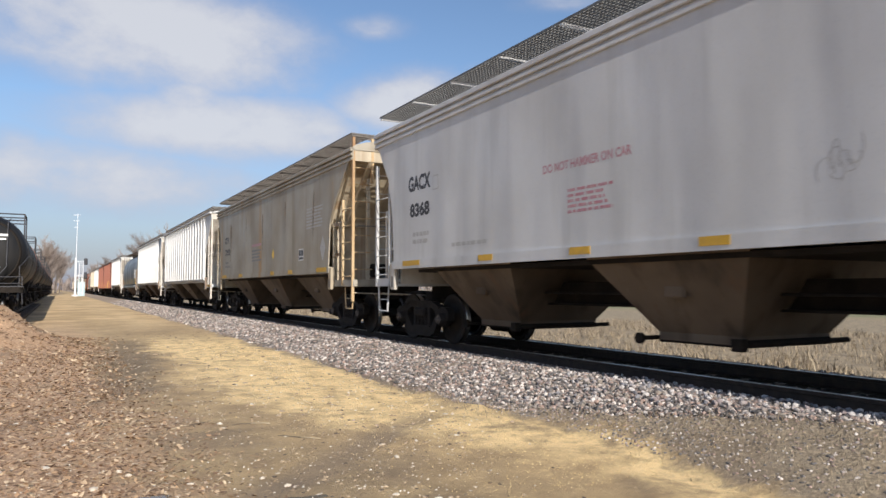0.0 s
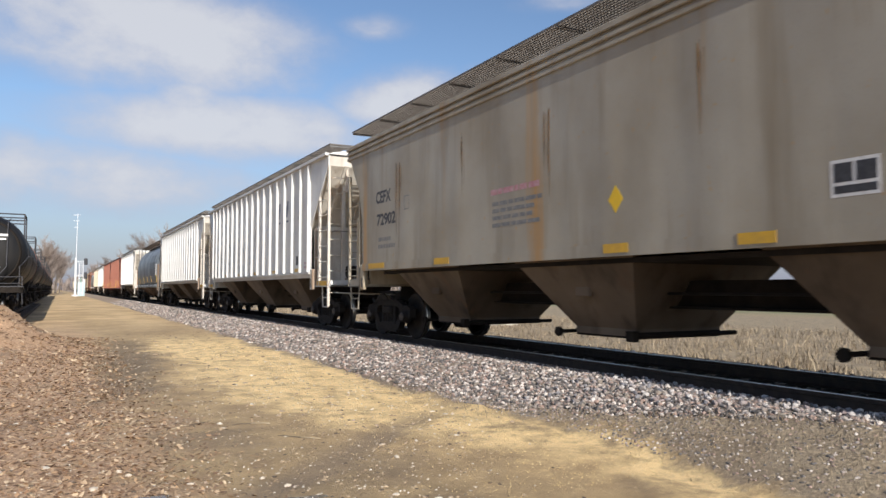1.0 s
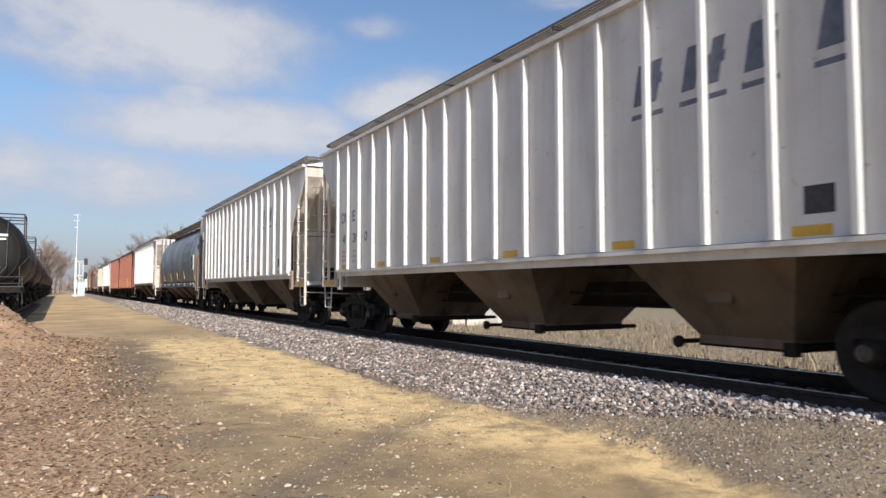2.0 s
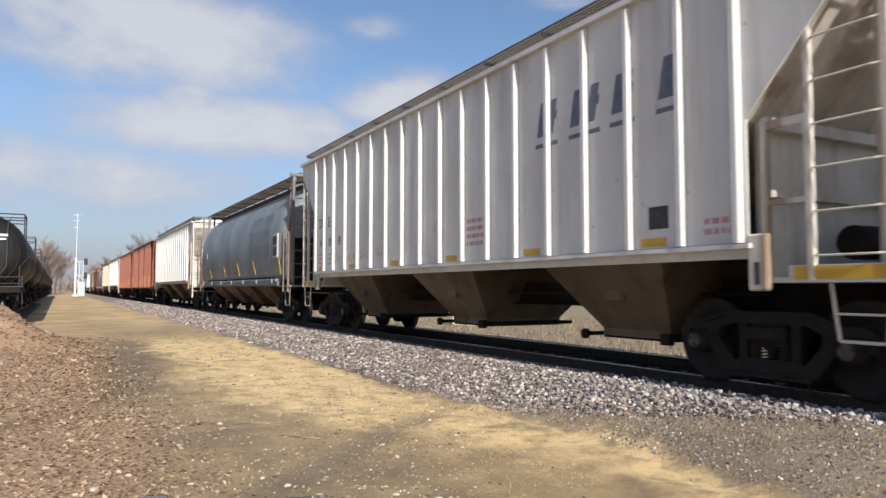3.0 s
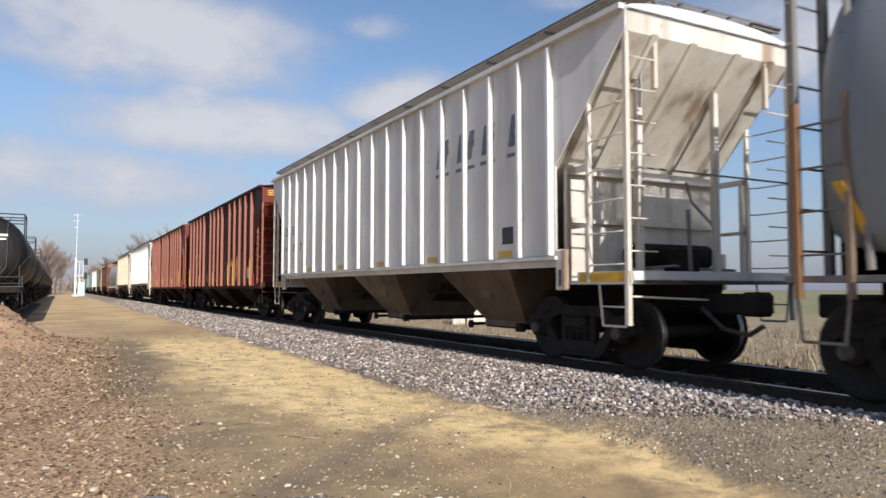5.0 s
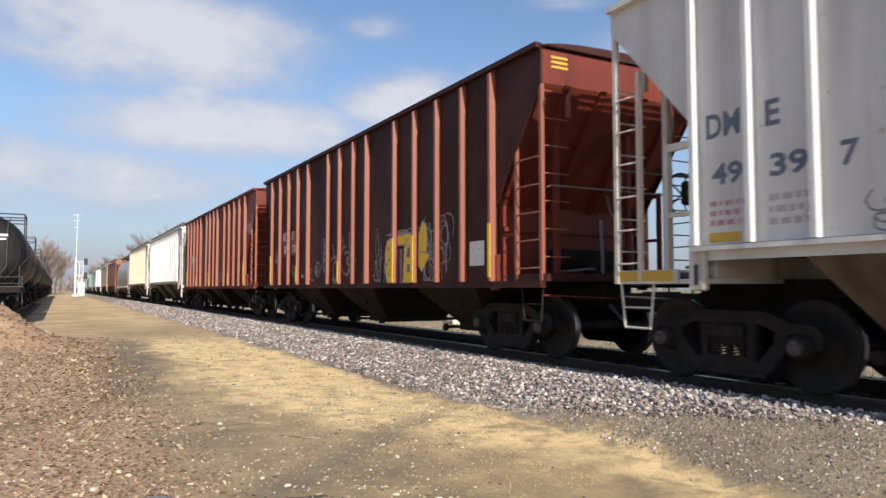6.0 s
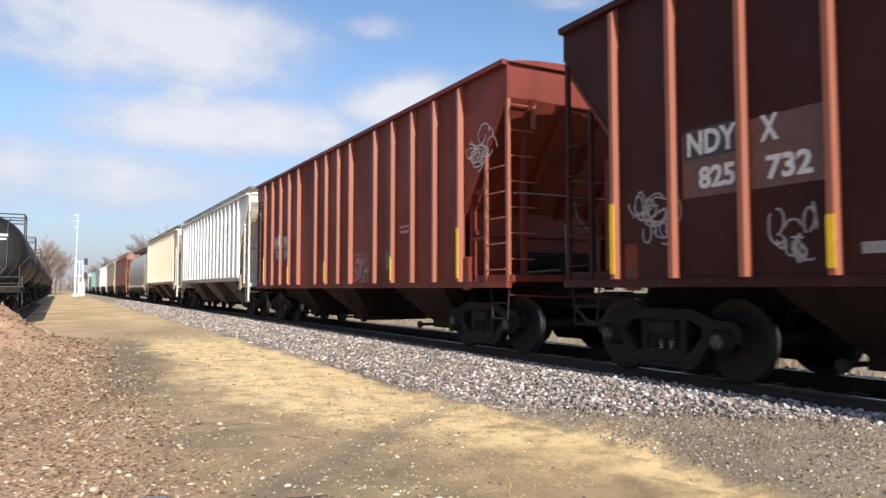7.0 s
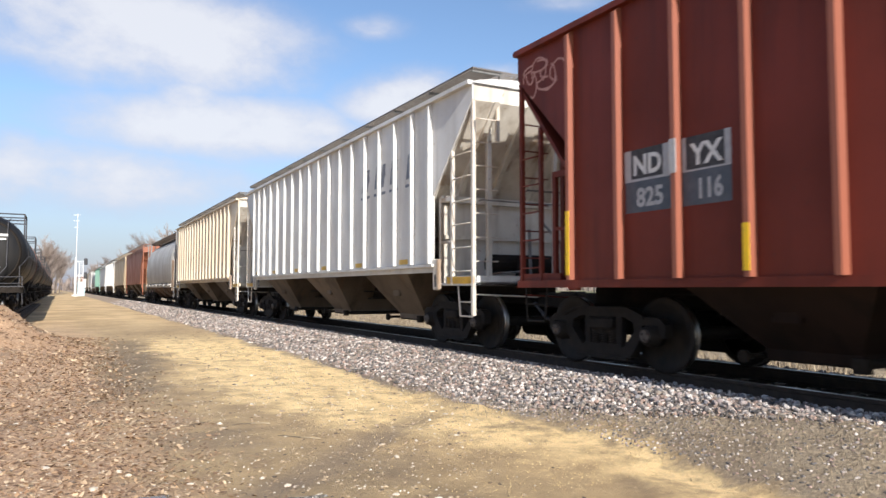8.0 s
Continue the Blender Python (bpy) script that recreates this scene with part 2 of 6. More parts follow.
M["creamend"] = paint("grimy_end_cream", (0.50, 0.43, 0.32), (0.19, 0.14, 0.09), 0.7, 0.6, 0.3, (0.22, 0.12, 0.05), 0.58, 0.3)
M["ochre"] = paint("rusty_ladder_paint", (0.52, 0.40, 0.24), (0.36, 0.20, 0.08), 0.8, 0.55, 0.2, (0.24, 0.11, 0.04), 0.6, 0.6)
M["worn"] = paint("worn_ladder_paint", (0.62, 0.59, 0.54), (0.36, 0.24, 0.13), 0.6, 0.5, 0.2, (0.28, 0.14, 0.06), 0.62, 0.7)
M["clod"] = varied("dirt_clods", [(0.28, 0.20, 0.125), (0.14, 0.098, 0.062), (0.44, 0.335, 0.215), (0.08, 0.058, 0.04)])
M["shedwall"] = plain("pale_shed_board", (0.62, 0.58, 0.50), (0.5, 0.46, 0.4), 4, 0.8)
M["shedroof"] = plain("grey_shed_roof", (0.4, 0.38, 0.35), (0.3, 0.29, 0.28), 4, 0.7)


def run_stain():
    """Rusty water run, thin and broken, so that the paint shows through."""
    m, N, L, b = nodes_of("rust_run", 0.7)
    streak = noise_of(N, L, 3.0, 5, (1, 9, 0.35))
    fine = noise_of(N, L, 16, 4, (1, 3, 0.5))
    L.new(mixed(N, L, ramp_of(N, L, fine, 0.35, 0.65), (0.36, 0.20, 0.07), (0.26, 0.14, 0.05)), b.inputs["Base Color"])
    L.new(ramp_of(N, L, streak, 0.34, 0.70, 0.0, 0.5), b.inputs["Alpha"])
    return m


M["run"] = run_stain()


# ---------------------------------------------------------------- geometry helpers
def part(name, bm, material, parent=None, label="", smooth=False):
    me = bpy.data.meshes.new(name)
    bm.normal_update()
    bm.to_mesh(me)
    bm.free()
    me.materials.append(material)
    if smooth:
        for p in me.polygons:
            p.use_smooth = True
    ob = new(name, me)
    ob.parent = parent
    if label:
        tagged(ob, label)
    return ob


def again(ob, parent, m=None):
    """The same mesh once more as an object of its own."""
    o = new(ob.name.split(".")[0], ob.data)
    o.parent = parent
    if m is not None:
        o.matrix_basis = m
    return o


def box(bm, x0, x1, y0, y1, z0, z1, bevel=0.0):
    r = bmesh.ops.create_cube(bm, size=1)
    for v in r["verts"]:
        v.co = (x0 + (v.co.x + 0.5) * (x1 - x0), y0 + (v.co.y + 0.5) * (y1 - y0), z0 + (v.co.z + 0.5) * (z1 - z0))
    if bevel:
        es = list({e for v in r["verts"] for e in v.link_edges})
        bmesh.ops.bevel(bm, geom=es, offset=bevel, segments=1, affect="EDGES")
    return bm


def prism(bm, pts, x0, x1):
    """A polygon in the y-z plane, thick from x0 to x1."""
    a = [bm.verts.new((x0, y, z)) for y, z in pts]
    b = [bm.verts.new((x1, y, z)) for y, z in pts]
    n = len(pts)
    bm.faces.new(a)
    bm.faces.new(b[::-1])
    for i in range(n):
        bm.faces.new((a[i], b[i], b[(i + 1) % n], a[(i + 1) % n]))
    bmesh.ops.recalc_face_normals(bm, faces=bm.faces[:])
    return bm


def tube(bm, p, q, r, n=6, r2=None):
    p, q = Vector(p), Vector(q)
    d = (q - p).normalized()
    u = d.orthogonal().normalized()
    w = d.cross(u)
    r2 = r if r2 is None else r2
    a = [bm.verts.new(p + (u * math.cos(k * 6.2832 / n) + w * math.sin(k * 6.2832 / n)) * r) for k in range(n)]
    b = [bm.verts.new(q + (u * math.cos(k * 6.2832 / n) + w * math.sin(k * 6.2832 / n)) * r2) for k in range(n)]
    for k in range(n):
        bm.faces.new((a[k], a[(k + 1) % n], b[(k + 1) % n], b[k]))
    bm.faces.new(a[::-1])
    bm.faces.new(b)
    return bm


def loft(bm, sections, cap=True):
    rows = [[bm.verts.new(p) for p in s] for s in sections]
    n = len(rows[0])
    for a, b in zip(rows, rows[1:]):
        for k in range(n):
            bm.faces.new((a[k], a[(k + 1) % n], b[(k + 1) % n], b[k]))
    if cap:
        bm.faces.new(rows[0][::-1])
        bm.faces.new(rows[-1])
    bmesh.ops.recalc_face_normals(bm, faces=bm.faces[:])
    return bm


def lathe(bm, profile, axis, n=28, centre=(0, 0, 0)):
    """profile: (along, radius) rows round an axis 'x' or 'y'."""
    secs = []
    for a, r in profile:
        ring = []
        for k in range(n):
            c, s = r * math.cos(k * 6.28319 / n), r * math.sin(k * 6.28319 / n)
            ring.append((centre[0] + a, centre[1] + c, centre[2] + s) if axis == "x" else (centre[0] + c, centre[1] + a, centre[2] + s))
        secs.append(ring)
    return loft(bm, secs)


def scatter_mesh(name, verts, faces, material, label="", category="", parent=None):
    me = bpy.data.meshes.new(name)
    me.from_pydata(verts.tolist(), [], faces.tolist())
    me.materials.append(material)
    ob = new(name, me)
    ob.parent = parent
    tagged(ob, label, category, "", "stuff")
    return ob


ICO = None


def rocks(pos, size, rng, flat=0.7):
    """Many rough stones, each a distorted icosahedron."""
    global ICO
    if ICO is None:
        b = bmesh.new()
        bmesh.ops.create_icosphere(b, subdivisions=1, radius=1)
        b.verts.ensure_lookup_table()
        ICO = (np.array([v.co[:] for v in b.verts]), np.array([[v.index for v in f.verts] for f in b.faces]))
        b.free()
    bv, bf = ICO
    n = len(pos)
    sc = size[:, None, None] * rng.uniform(0.6, 1.25, (n, 1, 3)) * np.array([1, 1, flat])
    v = bv[None] * sc * rng.uniform(0.72, 1.25, (n, len(bv), 1))
    a = rng.uniform(0, 6.283, n)
    c, s = np.cos(a)[:, None], np.sin(a)[:, None]
    out = np.stack([v[..., 0] * c - v[..., 1] * s, v[..., 0] * s + v[..., 1] * c, v[..., 2]], -1) + pos[:, None, :]
    f = bf[None] + (np.arange(n) * len(bv))[:, None, None]
    return out.reshape(-1, 3), f.reshape(-1, 3)


def flakes(pos, size, rng, tilt=0.5):
    n = len(pos)
    base = np.array([[-1, -0.35, 0], [0.2, -0.5, 0.08], [1, 0.1, 0], [0.1, 0.45, 0.1], [-0.1, 0, -0.15]])
    v = base[None] * size[:, None, None] * rng.uniform(0.5, 1.2, (n, 1, 3))
    a, t = rng.uniform(0, 6.283, n), rng.uniform(-tilt, tilt, n)
    z = v[..., 2] + v[..., 0] * np.sin(t)[:, None]
    x = v[..., 0] * np.cos(a)[:, None] - v[..., 1] * np.sin(a)[:, None]
    y = v[..., 0] * np.sin(a)[:, None] + v[..., 1] * np.cos(a)[:, None]
    out = np.stack([x, y, z], -1) + pos[:, None, :]
    f = np.array([[0, 1, 3], [1, 2, 3], [0, 4, 1], [0, 3, 4], [1, 4, 2], [2, 4, 3]])
    f = f[None] + (np.arange(n) * 5)[:, None, None]
    return out.reshape(-1, 3), f.reshape(-1, 3)


def blades(pos, height, rng, wide=0.012, lean=0.35):
    n = len(pos)
    a = rng.uniform(0, 6.283, n)
    d = np.stack([np.cos(a), np.sin(a), 0 * a], -1) * wide * rng.uniform(0.6, 1.5, (n, 1))
    b = rng.uniform(0, 6.283, n)
    l = np.stack([np.cos(b), np.sin(b), 0 * b], -1) * (height * rng.uniform(0, lean, n))[:, None]
    up = np.array([0, 0, 1.0])
    v = np.stack([pos - d, pos + d, pos + d * 0.7 + l * 0.35 + up * height[:, None] * 0.55, pos - d * 0.7 + l * 0.35 + up * height[:, None] * 0.55, pos + l + up * height[:, None]], 1)
    q = np.array([[0, 1, 2], [0, 2, 3], [3, 2, 4]])
    f = q[None] + (np.arange(n) * 5)[:, None, None]
    return v.reshape(-1, 3), f.reshape(-1, 3)


# ---------------------------------------------------------------- ground and track
XC = 7.55          # centre of the main track
XT = -2.65          # centre of the siding with the tank cars
GZ = -0.42


def pile(x, y):
    """The heap of litter and mulch beside the siding."""
    h = 0.0
    for cx, cy, rx, ry, k in ((-2.6, 22.0, 1.9, 3.2, 1.05), (-1.2, 20.5, 1.3, 2.4, 0.42), (-4.2, 19.0, 1.7, 3.5, 0.7)):
        h += k * math.exp(-(((x - cx) / rx) ** 2 + ((y - cy) / ry) ** 2) * 1.4)
    return h


def gz(x, y):
    z = GZ
    if x > 10.2:
        z -= min(1.0, (x - 10.2) / 6) * 0.55
    near = math.exp(-(x * x + y * y) / 3600)
    z += near * (noise.noise((x * 0.35, y * 0.35, 0)) * 0.06 + noise.noise((x * 1.7, y * 1.7, 3)) * 0.022 + noise.noise((x * 6, y * 6, 7)) * 0.008)
    # dirt banked over the toe of the ballast near the yard
    if 4.0 < x < 6.2 and -2 < y < 9:
        edge = 4.75 + max(0.0, 7.2 - y) * 0.36
        k = min(1.0, max(0.0, (edge - x) / 0.35 + 0.5))
        z = max(z, z * (1 - k) + (bz(x) + 0.035 + noise.noise((x * 3, y * 3, 5)) * 0.02) * k)
    # shallow straight groove
    d = abs((x - 1.7) * 0.669 - (y - 5.5) * 0.743)
    if 2.5 < y < 9 and d < 0.4:
        z -= 0.025 * (1 - d / 0.4)
    if -6 < x < 1.5 and 12 < y < 32:
        z += pile(x, y) * (1 + 0.35 * noise.noise((x * 2.2, y * 2.2, 1)) + 0.2 * noise.noise((x * 6, y * 6, 4)))
    return z


def ground_material():
    m, N, L, b = nodes_of("dirt_yard", 0.92)
    g = N.new("ShaderNodeNewGeometry")
    sep = N.new("ShaderNodeSeparateXYZ")
    L.new(g.outputs["Position"], sep.inputs[0])
    x, y = sep.outputs["X"], sep.outputs["Y"]

    def op(kind, a, c, clamp=False):
        n = N.new("ShaderNodeMath")
        n.operation, n.use_clamp = kind, clamp
        for i, v in enumerate((a, c)):
            if isinstance(v, (int, float)):
                n.inputs[i].default_value = v
            else:
                L.new(v, n.inputs[i])
        return n.outputs[0]

    big = noise_of(N, L, 0.45, 5, coord="Object")
    mid = noise_of(N, L, 2.2, 6, coord="Object", rough=0.65)
    fine = noise_of(N, L, 22, 6, coord="Object", rough=0.7)
    grit = noise_of(N, L, 90, 4, coord="Object", rough=0.7)
    wob = op("MULTIPLY", op("SUBTRACT", mid, 0.5), 2.4)
    wob = op("ADD", wob, op("MULTIPLY", op("SUBTRACT", big, 0.5), 3.0))
    xw = op("ADD", x, wob)
    c = mixed(N, L, ramp_of(N, L, mid, 0.35, 0.65), (0.24, 0.168, 0.092), (0.42, 0.30, 0.158))
    # litter side
    lit = ramp_of(N, L, xw, 1.3, 0.2)
    c = mixed(N, L, lit, c, mixed(N, L, ramp_of(N, L, fine, 0.35, 0.65), (0.24, 0.14, 0.078), (0.58, 0.39, 0.24)))
    # spilled grain along the ballast
    edge = op("ADD", op("MULTIPLY", op("MAXIMUM", op("SUBTRACT", 7.2, y), 0.0), 0.06), 4.62)
    e = op("SUBTRACT", op("ADD", x, op("MULTIPLY", wob, 0.55)), edge)
    inner = op("SUBTRACT", -0.75, op("MULTIPLY", op("MULTIPLY", op("SUBTRACT", y, 5.0), 0.25, True), 1.75))
    lo = ramp_of(N, L, op("SUBTRACT", e, inner), -0.35, 0.35)
    hi = ramp_of(N, L, e, 0.05, -0.25)
    far = ramp_of(N, L, y, 25, 19)
    grain = op("MULTIPLY", op("MULTIPLY", lo, hi), far)
    faint = op("MULTIPLY", ramp_of(N, L, op("SUBTRACT", e, inner), -1.6, 0.0), op("MULTIPLY", hi, far))
    c = mixed(N, L, op("MULTIPLY", faint, 0.35), c, (0.56, 0.39, 0.20))
    clot = noise_of(N, L, 5.5, 7, coord="Object", rough=0.72)
    grain = op("MULTIPLY", grain, ramp_of(N, L, op("ADD", op("MULTIPLY", mid, 0.55), op("MULTIPLY", clot, 0.45)), 0.40, 0.54, 0.12, 1.0))
    c = mixed(N, L, grain, c, mixed(N, L, ramp_of(N, L, grit, 0.4, 0.62), (0.74, 0.52, 0.245), (0.92, 0.70, 0.37)))
    bank = op("MULTIPLY", ramp_of(N, L, e, -0.15, 0.1), ramp_of(N, L, x, 7.0, 6.5))
    c = mixed(N, L, op("MULTIPLY", bank, 0.85), c, mixed(N, L, ramp_of(N, L, fine, 0.4, 0.6), (0.20, 0.16, 0.115), (0.37, 0.30, 0.21)))
    # damp dark patches
    damp = ramp_of(N, L, noise_of(N, L, 0.75, 5, coord="Object"), 0.55, 0.64)
    damp = op("MULTIPLY", damp, op("SUBTRACT", 1.0, grain))
    c = mixed(N, L, op("MULTIPLY", damp, 0.5), c, (0.17, 0.125, 0.085))
    # dark damp strip between the litter and the grain
    off = op("ABSOLUTE", op("SUBTRACT", op("ADD", x, op("MULTIPLY", wob, 0.45)), op("ADD", op("MULTIPLY", y, 0.0714), 0.15)), 0)
    strip = op("MULTIPLY", ramp_of(N, L, off, 0.75, 0.25), op("MULTIPLY", ramp_of(N, L, y, 8.5, 12), ramp_of(N, L, y, 23, 20)))
    c = mixed(N, L, op("MULTIPLY", strip, 0.75), c, (0.15, 0.11, 0.068))
    # dark streak along the groove
    line = op("ABSOLUTE", op("ADD", op("SUBTRACT", op("MULTIPLY", op("SUBTRACT", x, 1.7), 0.669), op("MULTIPLY", op("SUBTRACT", y, 5.5), 0.743)), op("MULTIPLY", wob, 0.05)), 0)
    groove = op("MULTIPLY", ramp_of(N, L, line, 0.30, 0.08), op("MULTIPLY", ramp_of(N, L, y, 8.4, 7.0), ramp_of(N, L, y, 2.5, 4.0)))
    c = mixed(N, L, op("MULTIPLY", groove, 0.7), c, (0.19, 0.14, 0.095))
    # far fields
    field = ramp_of(N, L, xw, 44, 52)
    c = mixed(N, L, field, c, mixed(N, L, ramp_of(N, L, big, 0.35, 0.65), (0.15, 0.16, 0.065), (0.24, 0.205, 0.11)))
    straw = op("MULTIPLY", ramp_of(N, L, xw, 11.0, 12.5), ramp_of(N, L, xw, 52, 44))
    c = mixed(N, L, straw, c, mixed(N, L, ramp_of(N, L, mid, 0.36, 0.62), (0.34, 0.265, 0.165), (0.19, 0.145, 0.09)))
    tan = ramp_of(N, L, y, 20, 40)
    c = mixed(N, L, op("MULTIPLY", tan, op("MULTIPLY", ramp_of(N, L, x, 9, 8), 0.9)), c, mixed(N, L, ramp_of(N, L, big, 0.36, 0.62), (0.70, 0.505, 0.275), (0.40, 0.275, 0.14)))
    c = mixed(N, L, ramp_of(N, L, grit, 0.54, 0.68, 0, 0.45), c, (0.12, 0.085, 0.052))
    c = mixed(N, L, ramp_of(N, L, fine, 0.58, 0.68, 0, 0.55), c, (0.58, 0.43, 0.255))
    L.new(c, b.inputs["Base Color"])
    h = op("ADD", op("MULTIPLY", fine, 1.0), op("MULTIPLY", grit, 0.35))
    relief(N, L, b, h, 0.75, 0.035)
    return m


def ground():
    xs = np.concatenate([[-900, -400, -150, -60, -25, -14, -9], np.arange(-6.5, 6.6, 0.13), [7.5, 9, 10.2, 11, 12, 13.5, 16, 20, 30, 50, 100, 250, 600, 1200]])
    ys = np.concatenate([[-400, -100, -30, -10, -4, -1, 1.0], np.arange(2.2, 12, 0.12), np.arange(12, 34, 0.28), np.geomspace(35, 2600, 34)])
    verts = np.array([(x, y, gz(x, y)) for y in ys for x in xs])
    w = len(xs)
    i = np.arange(len(ys) - 1)[:, None] * w + np.arange(w - 1)[None]
    f = np.stack([i, i + 1, i + w + 1, i + w], -1).reshape(-1, 4)
    me = bpy.data.meshes.new("ground")
    me.from_pydata(verts.tolist(), [], f.tolist())
    for p in me.polygons:
        p.use_smooth = True
    me.materials.append(ground_material())
    tagged(new("ground", me), "bare brown dirt yard with spilled yellow grain", "ground", "", "structure")


def bz(x, off=0.0):
    """Height of the ballast over its width."""
    d = abs(x - XC)
    if d < 0.95:
        return -0.20 + off
    if d < 1.75:
        return -0.20 + min(0.10, (d - 0.95) * 0.5) + off
    return max(-0.10 - (d - 1.75) * 0.275, -0.50) + off


def ballast():
    mat = plain("ballast_bed", (0.24, 0.185, 0.14), (0.44, 0.345, 0.26), 26, 0.95, 0, 0.9, 0.05)
    bm = bmesh.new()
    xs = [XC + d for d in (-3.2, -2.9, -2.5, -2.1, -1.75, -1.15, -0.95, 0, 0.95, 1.15, 1.75, 2.1, 2.5, 2.9, 3.2)]
    ys = list(np.concatenate([[-60, -20, -5], np.arange(0, 40, 0.5), np.geomspace(41, 900, 20)]))
    grid = [[bm.verts.new((x, y, bz(x) + (0.03 * noise.noise((x, y * 0.8, 2)) if abs(x - XC) > 1.5 else 0))) for x in xs] for y in ys]
    for r, s in zip(grid, grid[1:]):
        for k in range(len(xs) - 1):
            bm.faces.new((r[k], r[k + 1], s[k + 1], s[k]))
    bed = part("ballast", bm, mat)
    tagged(bed, "shoulder of crushed grey and pink stone ballast", "ballast", "", "structure")
    return bed


def rail_mesh(y0, y1):
    prof = [(-0.07, -0.172), (0.07, -0.172), (0.07, -0.158), (0.012, -0.14), (0.012, -0.045), (0.036, -0.036), (0.036, -0.006), (0.028, 0.0), (-0.028, 0.0), (-0.036, -0.006), (-0.036, -0.036), (-0.012, -0.045), (-0.012, -0.14), (-0.07, -0.158)]
    bm = bmesh.new()
    loft(bm, [[(x, y, z) for x, z in prof] for y in (y0, y1)])
    return bm


def track(x, y0, y1, ties, label):
    root = new("railway_track")
    root.location = (x, 0, 0)
    tagged(root, label, "railway track", "", "structure")
    first = None
    for s in (-0.7525, 0.7525):
        r = part("rail", rail_mesh(y0, y1), M["rail"], root, "rusty brown steel rail with a polished head")
        r.location.x = s
        bm = bmesh.new()
        box(bm, -0.024, 0.024, y0, y1, 0.0, 0.003)
        part("railhead", bm, M["railhead"], r, "polished running band")
    for k in range(ties):
        y = y0 + 0.3 + k * 0.53 + (k % 3) * 0.01
        if first is None:
            bm = bmesh.new()
            box(bm, -1.3, 1.3, -0.115, 0.115, -0.36, -0.178, 0.012)
            first = part("sleeper", bm, M["tie"], root, "dark creosoted wooden sleeper")
            first.location.y = y
            bm = bmesh.new()
            for s in (-0.7525, 0.7525):
                box(bm, s - 0.17, s + 0.17, -0.09, 0.09, -0.178, -0.168)
            plate = part("tie_plate", bm, M["rail"], first)
        else:
            o = again(first, root, pose(0, y, 0))
            again(plate, o)
    return root


ground()
bed = ballast()
track(XC, -12, 620, 150, "main line track on stone ballast under the train")


# ---------------------------------------------------------------- wagons
def superbar(bm, path, r):
    for p, q in zip(path, path[1:]):
        tube(bm, p, q, r, 6)


def snug(x):
    """Paint lies on its sheet: hold markings within a millimetre or so of the side."""
    return -1.57 + (x + 1.57) * 0.22 if -1.5899 < x < -1.57 else x


def lettering(text, y, z, height, material, car, x=-1.585, width=1.0, label="", bold=0.0):
    """Letters on the near side, read along the wagon; y is where the line begins."""
    cu = bpy.data.curves.new("lettering", "FONT")
    cu.body, cu.size, cu.extrude, cu.offset = text, height * 1.38, 0.0004, bold
    cu.resolution_u = 3
    ob = bpy.data.objects.new("lettering", cu)
    scene.collection.objects.link(ob)
    me = bpy.data.meshes.new_from_object(ob.evaluated_get(bpy.context.evaluated_depsgraph_get()))
    bpy.data.objects.remove(ob)
    xs = [v.co.x for v in me.vertices]
    zs = [v.co.y for v in me.vertices]
    spread, tall = width / (max(xs) - min(xs)), height / (max(zs) - min(zs))
    me.transform(Matrix(((0, 0, -1, snug(x)), (-spread, 0, 0, y + spread * min(xs)), (0, tall, 0, z - tall * min(zs)), (0, 0, 0, 1))))
    me.materials.clear()
    me.materials.append(material)
    o = new("lettering", me)
    o.parent = car
    tagged(o, label or "stencilled lettering")
    return o


def bars(y, z, w, h, rows, material, car, x=-1.585, name="data_stencil", seed=1):
    """Small print, too worn to read: rows of short bars."""
    rng = random.Random(seed)
    bm = bmesh.new()
    step = h / rows
    for k in range(rows):
        a = 0.0
        end = w * rng.uniform(0.7, 1.0)
        while a < end:
            l = rng.uniform(0.06, 0.2) * max(0.5, w)
            box(bm, snug(x) - 0.0006, snug(x), y - min(a + l, end), y - a, z - k * step - step * 0.55, z - k * step)
            a += l + 0.03
    return tagged(part(name, bm, material, car, "worn small stencil lines"), kind="stuff")


def plate(name, y0, y1, z0, z1, material, car, x=-1.585, label=""):
    bm = bmesh.new()
    box(bm, snug(x - 0.004), snug(x) + 0.0005, y0, y1, z0, z1)
    return part(name, bm, material, car, label)


WHEEL_R = 0.457
wheelsets = []
SHARED = {}


